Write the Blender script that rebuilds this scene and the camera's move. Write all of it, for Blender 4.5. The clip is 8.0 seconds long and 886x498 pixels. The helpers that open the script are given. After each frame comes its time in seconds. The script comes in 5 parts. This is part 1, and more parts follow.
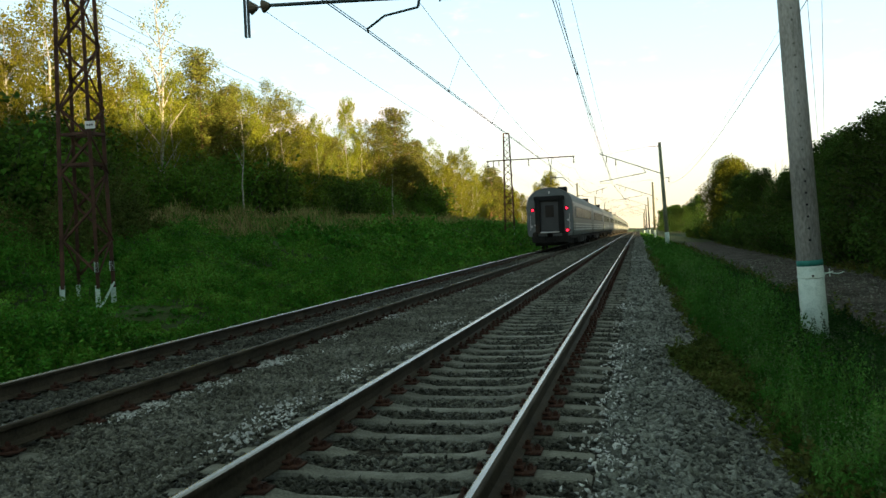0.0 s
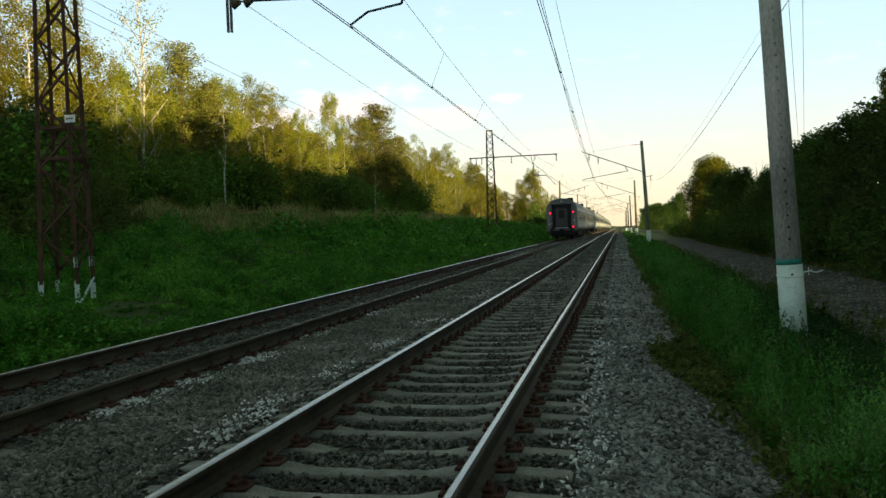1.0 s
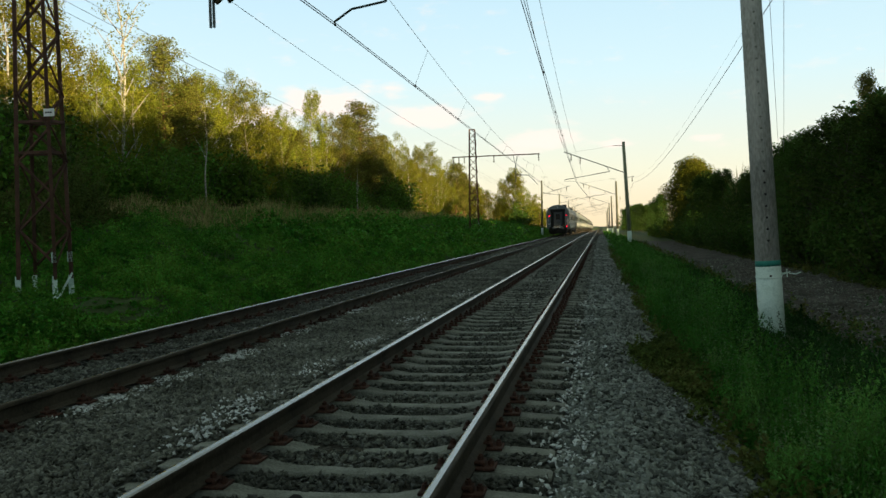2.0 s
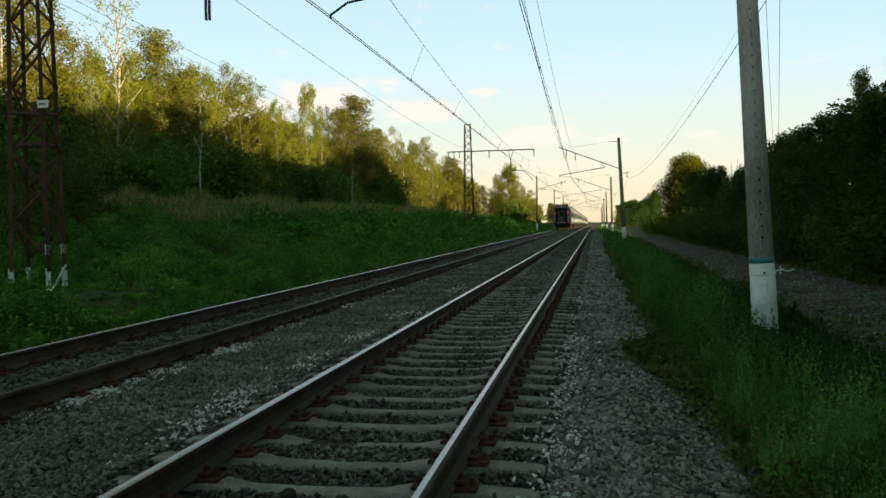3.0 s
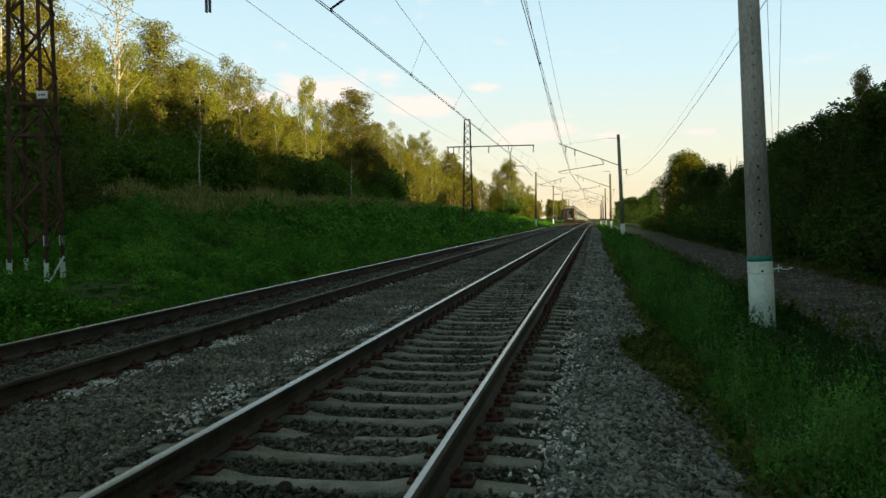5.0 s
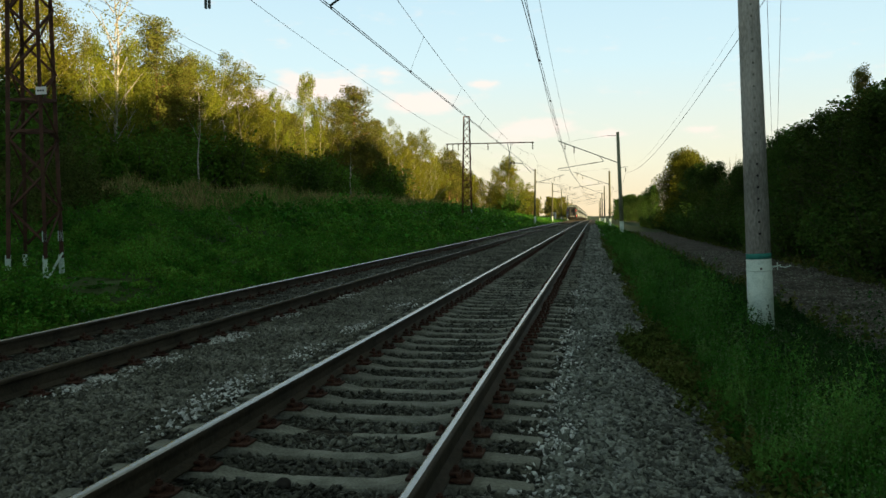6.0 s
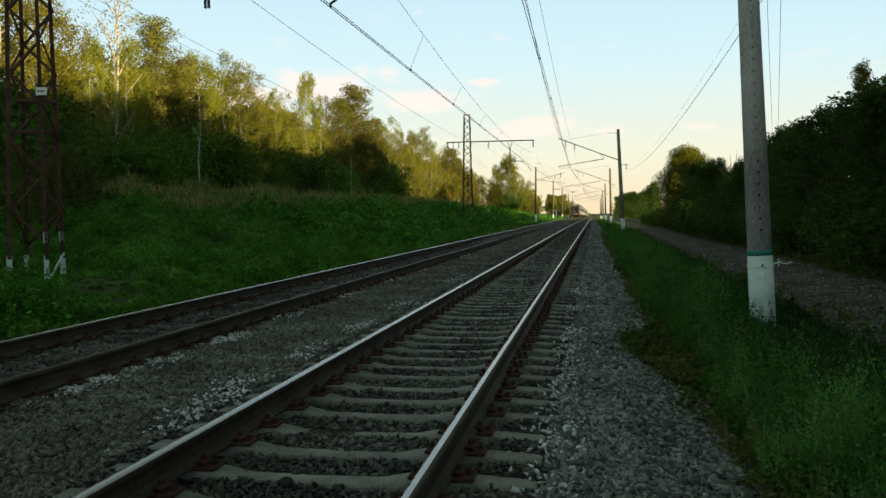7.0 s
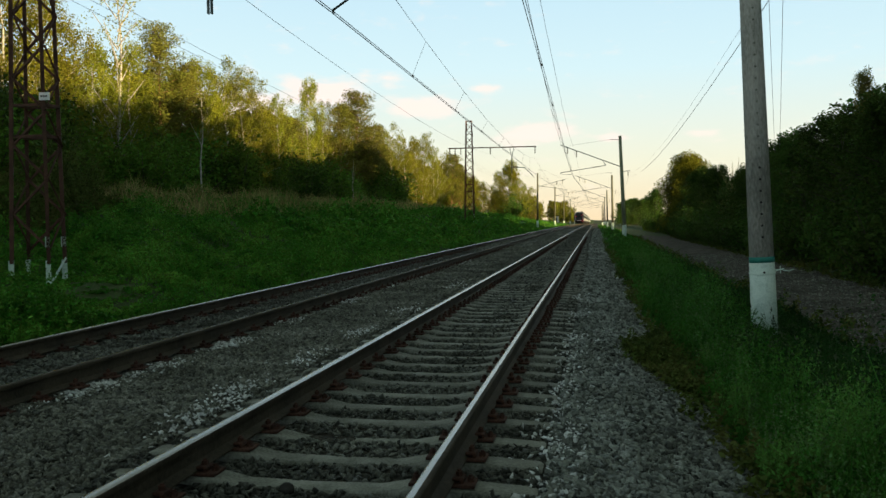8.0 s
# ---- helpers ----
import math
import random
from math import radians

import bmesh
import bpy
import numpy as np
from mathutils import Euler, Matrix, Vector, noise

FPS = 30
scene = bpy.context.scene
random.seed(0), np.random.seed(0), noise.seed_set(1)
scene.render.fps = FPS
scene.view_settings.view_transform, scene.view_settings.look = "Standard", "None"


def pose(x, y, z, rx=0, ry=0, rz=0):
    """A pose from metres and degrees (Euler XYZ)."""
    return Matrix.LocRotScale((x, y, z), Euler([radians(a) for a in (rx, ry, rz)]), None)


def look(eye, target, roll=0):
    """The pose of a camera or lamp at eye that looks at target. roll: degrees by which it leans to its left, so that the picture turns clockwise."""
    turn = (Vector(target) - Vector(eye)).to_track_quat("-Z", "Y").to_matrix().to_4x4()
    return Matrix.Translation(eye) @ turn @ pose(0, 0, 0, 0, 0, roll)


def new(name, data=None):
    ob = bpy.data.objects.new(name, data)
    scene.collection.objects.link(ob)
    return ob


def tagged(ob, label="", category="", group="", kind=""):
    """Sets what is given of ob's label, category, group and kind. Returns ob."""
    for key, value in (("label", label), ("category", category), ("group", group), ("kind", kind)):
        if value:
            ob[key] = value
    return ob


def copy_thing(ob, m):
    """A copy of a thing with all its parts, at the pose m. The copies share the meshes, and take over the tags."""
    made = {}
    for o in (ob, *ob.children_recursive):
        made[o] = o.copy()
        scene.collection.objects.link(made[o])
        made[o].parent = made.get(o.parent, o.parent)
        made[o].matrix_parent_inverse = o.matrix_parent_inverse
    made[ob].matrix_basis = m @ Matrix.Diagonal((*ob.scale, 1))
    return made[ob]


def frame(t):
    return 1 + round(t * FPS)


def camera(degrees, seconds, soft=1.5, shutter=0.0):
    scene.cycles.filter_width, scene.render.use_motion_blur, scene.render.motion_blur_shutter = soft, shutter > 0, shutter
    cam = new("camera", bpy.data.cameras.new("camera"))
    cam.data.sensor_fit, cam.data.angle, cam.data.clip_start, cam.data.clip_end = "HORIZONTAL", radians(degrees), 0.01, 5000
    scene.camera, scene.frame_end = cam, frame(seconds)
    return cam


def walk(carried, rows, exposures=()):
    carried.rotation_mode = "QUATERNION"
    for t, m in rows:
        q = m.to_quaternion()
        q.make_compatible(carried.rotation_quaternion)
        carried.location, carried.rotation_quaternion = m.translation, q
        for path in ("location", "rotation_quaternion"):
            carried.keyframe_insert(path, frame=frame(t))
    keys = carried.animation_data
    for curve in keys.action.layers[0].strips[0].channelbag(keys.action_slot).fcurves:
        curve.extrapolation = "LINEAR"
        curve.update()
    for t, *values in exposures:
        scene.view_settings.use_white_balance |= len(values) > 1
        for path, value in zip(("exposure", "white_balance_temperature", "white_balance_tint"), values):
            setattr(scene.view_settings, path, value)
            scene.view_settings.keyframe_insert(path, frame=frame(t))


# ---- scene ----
cam = camera(55.0, 8.0)
PATH = [
    (0, pose(1.692, 0, 1.352, 89.026, 2.376, 12.923)),
    (0.5, pose(1.692, 0, 1.352, 88.914, 2.007, 12.597)),
    (1, pose(1.692, 0, 1.352, 88.773, 2.060, 11.751)),
    (1.5, pose(1.692, 0, 1.352, 88.762, 1.909, 10.917)),
    (3, pose(1.692, 0, 1.352, 88.284, 1.103, 10.179)),
    (3.5, pose(1.692, 0, 1.352, 88.124, 1.116, 9.943)),
    (4, pose(1.692, 0, 1.352, 88.041, 0.834, 9.616)),
    (4.5, pose(1.692, 0, 1.352, 87.986, 0.694, 10.015)),
    (6, pose(1.692, 0, 1.352, 87.746, 0.394, 10.037)),
    (6.5, pose(1.692, 0, 1.352, 87.584, 0.720, 10.185)),
    (7, pose(1.692, 0, 1.352, 87.637, 0.718, 10.093)),
    (7.5, pose(1.692, 0, 1.352, 87.752, 0.673, 10.123)),
    (8, pose(1.692, 0, 1.352, 88.040, 0.541, 10.210)),
]
walk(cam, PATH, [(0.0, 1.80), (0.5, 1.66), (1.0, 1.52), (1.5, 1.43), (3.0, 1.38), (4.0, 1.35), (8.0, 1.35)])

# ---- sky, sun ----
world = bpy.data.worlds.new("evening_sky")
scene.world = world
world.use_nodes = True
SUN_WAY = Vector((0.86, -0.50, 0.088)).normalized()


def build_sky():
    nt = world.node_tree
    nt.nodes.clear()
    out = nt.nodes.new("ShaderNodeOutputWorld")
    bg = nt.nodes.new("ShaderNodeBackground")
    sky = nt.nodes.new("ShaderNodeTexSky")
    sky.sky_type = "NISHITA"
    sky.sun_disc = False
    sky.sun_elevation = radians(5)
    sky.sun_rotation = math.atan2(SUN_WAY.x, SUN_WAY.y)
    sky.air_density, sky.dust_density, sky.ozone_density = 1.0, 0.6, 1.5
    # small evening clouds: ragged puffs, each a direction, half width, half height and strength
    co = nt.nodes.new("ShaderNodeTexCoord")
    mp = nt.nodes.new("ShaderNodeMapping")
    mp.inputs["Scale"].default_value = (9.0, 9.0, 26.0)
    ns = nt.nodes.new("ShaderNodeTexNoise")
    ns.inputs["Scale"].default_value = 2.4
    ns.inputs["Detail"].default_value = 7
    ns.inputs["Roughness"].default_value = 0.55
    nt.links.new(co.outputs["Generated"], mp.inputs["Vector"])
    nt.links.new(mp.outputs[0], ns.inputs["Vector"])
    cover = None
    for way, wide, high, much in PUFFS:
        off = nt.nodes.new("ShaderNodeVectorMath")
        off.operation = "SUBTRACT"
        off.inputs[1].default_value = way
        nt.links.new(co.outputs["Generated"], off.inputs[0])
        sc = nt.nodes.new("ShaderNodeVectorMath")
        sc.operation = "MULTIPLY"
        sc.inputs[1].default_value = (1 / wide, 1 / wide, 1 / high)
        nt.links.new(off.outputs[0], sc.inputs[0])
        ln = nt.nodes.new("ShaderNodeVectorMath")
        ln.operation = "LENGTH"
        nt.links.new(sc.outputs[0], ln.inputs[0])
        body = nt.nodes.new("ShaderNodeMapRange")
        body.inputs["From Min"].default_value, body.inputs["From Max"].default_value = 1.0, 0.0
        body.inputs["To Max"].default_value = much
        nt.links.new(ln.outputs["Value"], body.inputs["Value"])
        if cover is None:
            cover = body.outputs[0]
        else:
            top = nt.nodes.new("ShaderNodeMath")
            top.operation = "MAXIMUM"
            nt.links.new(cover, top.inputs[0])
            nt.links.new(body.outputs[0], top.inputs[1])
            cover = top.outputs[0]
    rag = nt.nodes.new("ShaderNodeMath")
    rag.operation = "MULTIPLY_ADD"
    rag.inputs[1].default_value = 1.5
    rag.inputs[2].default_value = -0.75
    nt.links.new(ns.outputs[0], rag.inputs[0])
    both = nt.nodes.new("ShaderNodeMath")
    nt.links.new(rag.outputs[0], both.inputs[0])
    nt.links.new(cover, both.inputs[1])
    rp = nt.nodes.new("ShaderNodeMapRange")
    rp.interpolation_type = "SMOOTHSTEP"
    rp.inputs["From Min"].default_value, rp.inputs["From Max"].default_value = 0.10, 0.72
    rp.inputs["To Max"].default_value = 0.9
    nt.links.new(both.outputs[0], rp.inputs["Value"])
    sp = nt.nodes.new("ShaderNodeSeparateXYZ")
    mix = nt.nodes.new("ShaderNodeMix")
    mix.data_type = "RGBA"
    mix.inputs[7].default_value = CLOUD
    # haze that pales the sky towards the horizon
    hz = nt.nodes.new("ShaderNodeMix")
    hz.data_type = "RGBA"
    ramp = nt.nodes.new("ShaderNodeValToRGB")
    els = ramp.color_ramp.elements
    els[0].position, els[0].color = 0.0, HAZE[0]
    els[1].position, els[1].color = 1.0, HAZE[5]
    for pos, col in ((0.06, HAZE[1]), (0.17, HAZE[2]), (0.30, HAZE[3]), (0.50, HAZE[4])):
        e = els.new(pos)
        e.color = col
    hz.inputs[0].default_value = 0.88
    l = nt.links.new
    l(co.outputs["Generated"], sp.inputs[0])
    l(sp.outputs["Z"], ramp.inputs[0])
    l(sky.outputs[0], hz.inputs[6])
    l(ramp.outputs[0], hz.inputs[7])
    l(hz.outputs[2], mix.inputs[6])
    l(rp.outputs[0], mix.inputs[0])
    l(mix.outputs[2], bg.inputs["Color"])
    bg.inputs["Strength"].default_value = SKY
    l(bg.outputs[0], out.inputs["Surface"])


SKY = 0.042
CLOUD = (10.4, 8.9, 8.0, 1)
PUFFS = (((-0.316, 0.938, 0.145), 0.075, 0.026, 1.0), ((-0.238, 0.957, 0.164), 0.04, 0.014, 0.75), ((-0.204, 0.970, 0.131), 0.07, 0.020, 1.0),
         ((-0.120, 0.981, 0.151), 0.035, 0.010, 0.6), ((-0.069, 0.993, 0.098), 0.065, 0.018, 0.9), ((0.024, 0.995, 0.092), 0.03, 0.008, 0.6), ((0.116, 0.989, 0.095), 0.03, 0.007, 0.55),
         ((-0.40, 0.905, 0.13), 0.09, 0.03, 0.9))
HAZE = ((10.3, 8.3, 5.4, 1), (9.7, 9.5, 7.4, 1), (7.3, 9.5, 10.0, 1), (5.7, 8.3, 9.9, 1), (2.55, 3.2, 2.65, 1), (1.3, 1.65, 1.35, 1))
build_sky()
sun = new("sun", bpy.data.lights.new("sun", "SUN"))
sun.data.energy, sun.data.angle, sun.data.color = 5.0, radians(0.5), (1.0, 0.75, 0.35)
sun.matrix_world = look(SUN_WAY * 50, (0, 0, 0))


# ---- materials ----
def material(name, tones, rough=0.8, metal=0.0, scale=3.0, fine=40.0, bump=0.3, depth=0.01, island=0.0, each=0.0, stretch=(1, 1, 1), leaf=0.0):
    """Tones blended by coarse and fine noise, with a fine relief. island, each: how far pieces or objects differ in value."""
    m = bpy.data.materials.new(name)
    m.use_nodes = True
    nt = m.node_tree
    n, l = nt.nodes, nt.links.new
    bsdf = n["Principled BSDF"]
    co = n.new("ShaderNodeTexCoord")
    mp = n.new("ShaderNodeMapping")
    mp.inputs["Scale"].default_value = stretch
    l(co.outputs["Object"], mp.inputs["Vector"])
    a, b = n.new("ShaderNodeTexNoise"), n.new("ShaderNodeTexNoise")
    a.inputs["Scale"].default_value, b.inputs["Scale"].default_value = scale, fine
    a.inputs["Detail"].default_value = b.inputs["Detail"].default_value = 5
    l(mp.outputs[0], a.inputs["Vector"])
    l(mp.outputs[0], b.inputs["Vector"])
    add = n.new("ShaderNodeMath")
    add.operation = "MULTIPLY_ADD"
    add.inputs[1].default_value = 0.45
    l(b.outputs[0], add.inputs[0])
    half = n.new("ShaderNodeMath")
    half.operation = "MULTIPLY"
    half.inputs[1].default_value = 0.55
    l(a.outputs[0], half.inputs[0])
    l(half.outputs[0], add.inputs[2])
    ramp = n.new("ShaderNodeValToRGB")
    els = ramp.color_ramp.elements
    while len(els) < len(tones):
        els.new(0.5)
    for k, tone in enumerate(tones):
        els[k].position = 0.36 + 0.28 * k / max(1, len(tones) - 1)
        els[k].color = (*tone, 1)
    l(add.outputs[0], ramp.inputs[0])
    col = ramp.outputs[0]
    for amount, src in ((island, "island"), (each, "each")):
        if amount:
            if src == "island":
                g = n.new("ShaderNodeNewGeometry")
                value = g.outputs["Random Per Island"]
            else:
                g = n.new("ShaderNodeObjectInfo")
                value = g.outputs["Random"]
            r = n.new("ShaderNodeMapRange")
            r.inputs["To Min"].default_value, r.inputs["To Max"].default_value = 1 - amount, 1 + amount
            l(value, r.inputs["Value"])
            hsv = n.new("ShaderNodeHueSaturation")
            l(r.outputs[0], hsv.inputs["Value"])
            if leaf:
                h = n.new("ShaderNodeMapRange")
                h.inputs["To Min"].default_value, h.inputs["To Max"].default_value = 0.5 - 0.05 * amount, 0.5 + 0.045 * amount
                l(value, h.inputs["Value"])
                l(h.outputs[0], hsv.inputs["Hue"])
            l(col, hsv.inputs["Color"])
            col = hsv.outputs[0]
    l(col, bsdf.inputs["Base Color"])
    bsdf.inputs["Roughness"].default_value = rough
    bsdf.inputs["Metallic"].default_value = metal
    if rough > 0.54 and not metal:
        bsdf.inputs["Specular IOR Level"].default_value = 0.2
    if bump:
        bp = n.new("ShaderNodeBump")
        bp.inputs["Strength"].default_value, bp.inputs["Distance"].default_value = bump, depth
        l(b.outputs[0], bp.inputs["Height"])
        l(bp.outputs[0], bsdf.inputs["Normal"])
    if leaf:
        bsdf.inputs["Specular IOR Level"].default_value = 0.06
        tr = n.new("ShaderNodeBsdfTranslucent")
        l(col, tr.inputs["Color"])
        mx = n.new("ShaderNodeMixShader")
        mx.inputs[0].default_value = leaf
        l(bsdf.outputs[0], mx.inputs[1])
        l(tr.outputs[0], mx.inputs[2])
        l(mx.outputs[0], n["Material Output"].inputs["Surface"])
    return m


def glow(name, col, strength):
    m = bpy.data.materials.new(name)
    m.use_nodes = True
    b = m.node_tree.nodes["Principled BSDF"]
    b.inputs["Base Color"].default_value = (*col, 1)
    b.inputs["Emission Color"].default_value = (*col, 1)
    b.inputs["Emission Strength"].default_value = strength
    return m


def bed_material(name, stops, stain):
    """Crushed stone: cells of differing tone with dark joints; rust-brown dust in patches along the track."""
    m = bpy.data.materials.new(name)
    m.use_nodes = True
    n, l = m.node_tree.nodes, m.node_tree.links.new
    bsdf = n["Principled BSDF"]
    co = n.new("ShaderNodeTexCoord")
    vo = n.new("ShaderNodeTexVoronoi")
    vo.inputs["Scale"].default_value = 24
    l(co.outputs["Object"], vo.inputs["Vector"])
    sp = n.new("ShaderNodeSeparateColor")
    l(vo.outputs["Color"], sp.inputs[0])
    ramp = n.new("ShaderNodeValToRGB")
    ramp.color_ramp.elements[0].color, ramp.color_ramp.elements[1].color = (*stops[0], 1), (*stops[1], 1)
    l(sp.outputs[0], ramp.inputs[0])
    big = n.new("ShaderNodeTexNoise")
    big.inputs["Scale"].default_value, big.inputs["Detail"].default_value = 0.6, 5
    l(co.outputs["Object"], big.inputs["Vector"])
    r1 = n.new("ShaderNodeMapRange")
    r1.inputs["From Min"].default_value, r1.inputs["From Max"].default_value = 0.4, 0.65
    r1.inputs["To Max"].default_value = stain
    l(big.outputs[0], r1.inputs["Value"])
    mx = n.new("ShaderNodeMix")
    mx.data_type = "RGBA"
    l(r1.outputs[0], mx.inputs[0])
    l(ramp.outputs[0], mx.inputs[6])
    mx.inputs[7].default_value = (0.085, 0.062, 0.045, 1)
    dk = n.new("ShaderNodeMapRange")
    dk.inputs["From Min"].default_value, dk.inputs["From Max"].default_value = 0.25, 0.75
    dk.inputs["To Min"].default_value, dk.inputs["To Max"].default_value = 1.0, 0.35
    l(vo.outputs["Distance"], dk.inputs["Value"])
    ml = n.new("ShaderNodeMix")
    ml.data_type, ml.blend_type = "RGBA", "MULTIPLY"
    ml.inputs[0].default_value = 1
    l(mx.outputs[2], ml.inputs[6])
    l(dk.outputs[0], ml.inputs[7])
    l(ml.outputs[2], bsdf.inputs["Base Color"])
    bsdf.inputs["Roughness"].default_value = 0.9
    bsdf.inputs["Specular IOR Level"].default_value = 0.15
    bp = n.new("ShaderNodeBump")
    bp.inputs["Strength"].default_value, bp.inputs["Distance"].default_value = 0.9, 0.03
    bp.invert = True
    l(vo.outputs["Distance"], bp.inputs["Height"])
    l(bp.outputs[0], bsdf.inputs["Normal"])
    return m


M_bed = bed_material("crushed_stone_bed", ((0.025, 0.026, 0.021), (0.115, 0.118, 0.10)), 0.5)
M_stone = material("ballast_stone", [(0.09, 0.098, 0.085), (0.155, 0.168, 0.150), (0.25, 0.268, 0.25)], 0.6, scale=1.2, fine=60, bump=0.5, island=0.8)
M_stone_single = material("broken_stone", [(0.09, 0.098, 0.085), (0.165, 0.178, 0.160), (0.27, 0.285, 0.265)], 0.6, scale=9, fine=60, bump=0.4, each=0.6)
M_stone_brown = material("rust_dusted_stone", [(0.062, 0.064, 0.050), (0.125, 0.128, 0.106), (0.225, 0.23, 0.20)], 0.65, scale=1.0, fine=60, bump=0.4, island=0.65)
M_stone_dark = material("oily_dark_stone", [(0.034, 0.036, 0.029), (0.072, 0.076, 0.063), (0.14, 0.146, 0.125)], 0.6, scale=1.2, fine=60, bump=0.4, island=0.7)
M_stone_pale = material("pale_fresh_stone", [(0.45, 0.47, 0.465), (0.72, 0.74, 0.74)], 0.85, scale=2, fine=60, bump=0.3, island=0.3)
M_concrete = material("weathered_concrete", [(0.10, 0.103, 0.086), (0.185, 0.19, 0.163), (0.275, 0.28, 0.25)], 0.85, scale=4.0, fine=55, bump=0.35, depth=0.006, each=0.22)
# darker concrete tone, used for the far sleepers only
M_concrete_far = material("far_sleeper_concrete", [(0.05, 0.048, 0.04), (0.09, 0.086, 0.072), (0.14, 0.135, 0.115)], 0.85, scale=0.6, fine=20, bump=0.3, depth=0.006)
M_pole = material("pole_concrete", [(0.20, 0.20, 0.18), (0.37, 0.365, 0.335), (0.50, 0.49, 0.455)], 0.85, scale=1.6, fine=30, bump=0.3, depth=0.006, stretch=(1, 1, 0.35))
# darker, greener concrete tone for the poles farther off
M_pole_dark = material("dark_pole_concrete", [(0.05, 0.05, 0.034), (0.085, 0.088, 0.06), (0.13, 0.13, 0.095)], 0.85, scale=1.6, fine=30, bump=0.3, depth=0.006, stretch=(1, 1, 0.35))
M_white = material("chalky_white_paint", [(0.40, 0.52, 0.47), (0.58, 0.70, 0.64), (0.68, 0.78, 0.72)], 0.7, scale=4, fine=40, bump=0.25, depth=0.004)
M_pole_olive = material("olive_pole_concrete", [(0.12, 0.135, 0.085), (0.20, 0.215, 0.145), (0.28, 0.29, 0.21)], 0.85, scale=1.6, fine=30, bump=0.3, depth=0.006, stretch=(1, 1, 0.35))
M_teal = material("teal_paint", [(0.02, 0.17, 0.14), (0.04, 0.24, 0.20)], 0.6, scale=6, fine=40, bump=0.2, depth=0.003)
M_rail = material("rail_rust", [(0.028, 0.024, 0.016), (0.055, 0.045, 0.031), (0.085, 0.068, 0.047)], 0.8, scale=2.5, fine=45, bump=0.3, depth=0.003)
M_tread = material("polished_rail_head", [(0.23, 0.22, 0.20), (0.36, 0.345, 0.32)], 0.27, 1.0, scale=0.8, fine=30, bump=0.05, depth=0.001, stretch=(8, 0.3, 1))
M_rust = material("red_rust", [(0.030, 0.016, 0.012), (0.06, 0.028, 0.020), (0.10, 0.047, 0.033)], 0.85, scale=9, fine=60, bump=0.4, depth=0.004, each=0.3)
M_lattice = material("rusty_brown_steel", [(0.04, 0.021, 0.014), (0.075, 0.037, 0.025), (0.12, 0.058, 0.038)], 0.75, scale=3, fine=40, bump=0.3, depth=0.003)
M_steel = material("dark_painted_steel", [(0.025, 0.04, 0.04), (0.05, 0.07, 0.068)], 0.55, 0.3, scale=4, fine=40, bump=0.1, depth=0.002)
M_wire = material("dull_copper_wire", [(0.055, 0.05, 0.045), (0.10, 0.09, 0.08)], 0.6, 0.6, scale=5, fine=30, bump=0)
M_insulator = material("brown_porcelain", [(0.09, 0.075, 0.05), (0.15, 0.12, 0.085)], 0.25, scale=5, fine=30, bump=0)
M_soil = material("weedy_soil", [(0.02, 0.034, 0.01), (0.034, 0.062, 0.015), (0.058, 0.088, 0.028)], 0.95, scale=0.5, fine=9, bump=0.6, depth=0.06)
M_road = material("gravel_track", [(0.026, 0.022, 0.016), (0.058, 0.051, 0.041), (0.125, 0.113, 0.096)], 0.95, scale=1.3, fine=22, bump=1.0, depth=0.05)
M_weed = material("weed_leaf", [(0.024, 0.092, 0.012), (0.052, 0.165, 0.022), (0.12, 0.265, 0.055)], 0.6, scale=0.5, fine=2.0, bump=0, island=0.35, leaf=0.16)
M_tip = material("pale_spike", [(0.07, 0.15, 0.04), (0.11, 0.20, 0.07), (0.17, 0.25, 0.11)], 0.7, scale=0.6, fine=3, bump=0, island=0.4, leaf=0.25)
M_herb = material("dark_herb", [(0.05, 0.075, 0.018), (0.085, 0.115, 0.026), (0.14, 0.14, 0.045)], 0.7, scale=0.6, fine=3, bump=0, island=0.5, leaf=0.25)
M_bankweed = material("bank_leaf", [(0.022, 0.088, 0.010), (0.062, 0.198, 0.019), (0.150, 0.32, 0.045)], 0.6, scale=0.7, fine=2.4, bump=0, island=0.42, leaf=0.14)
M_dry = material("dry_grass", [(0.17, 0.165, 0.055), (0.27, 0.24, 0.095), (0.37, 0.31, 0.145)], 0.8, scale=0.25, fine=2, bump=0, island=0.4, leaf=0.3)
M_birch = material("birch_leaf", [(0.085, 0.105, 0.011), (0.15, 0.163, 0.017), (0.235, 0.23, 0.028)], 0.6, scale=0.3, fine=1.5, bump=0, island=0.28, each=0.38, leaf=0.35)
M_pine = material("pine_needles", [(0.07, 0.085, 0.014), (0.115, 0.122, 0.022), (0.165, 0.158, 0.034)], 0.7, scale=0.4, fine=2, bump=0, island=0.4, each=0.2, leaf=0.2)
M_bush = material("willow_leaf", [(0.03, 0.068, 0.012), (0.052, 0.10, 0.017), (0.08, 0.135, 0.028)], 0.6, scale=0.4, fine=2, bump=0, island=0.4, each=0.25, leaf=0.3)
# nettle leaf, its green also darkened for the shade in the hollow
M_nettle_shaded = material("shaded_nettle_leaf", [(0.011, 0.036, 0.009), (0.021, 0.062, 0.013), (0.042, 0.10, 0.022)], 0.6, scale=0.5, fine=2.0, bump=0, island=0.35, leaf=0.14)
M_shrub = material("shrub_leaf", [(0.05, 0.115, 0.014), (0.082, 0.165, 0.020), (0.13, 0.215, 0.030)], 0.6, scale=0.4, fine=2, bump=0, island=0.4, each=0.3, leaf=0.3)
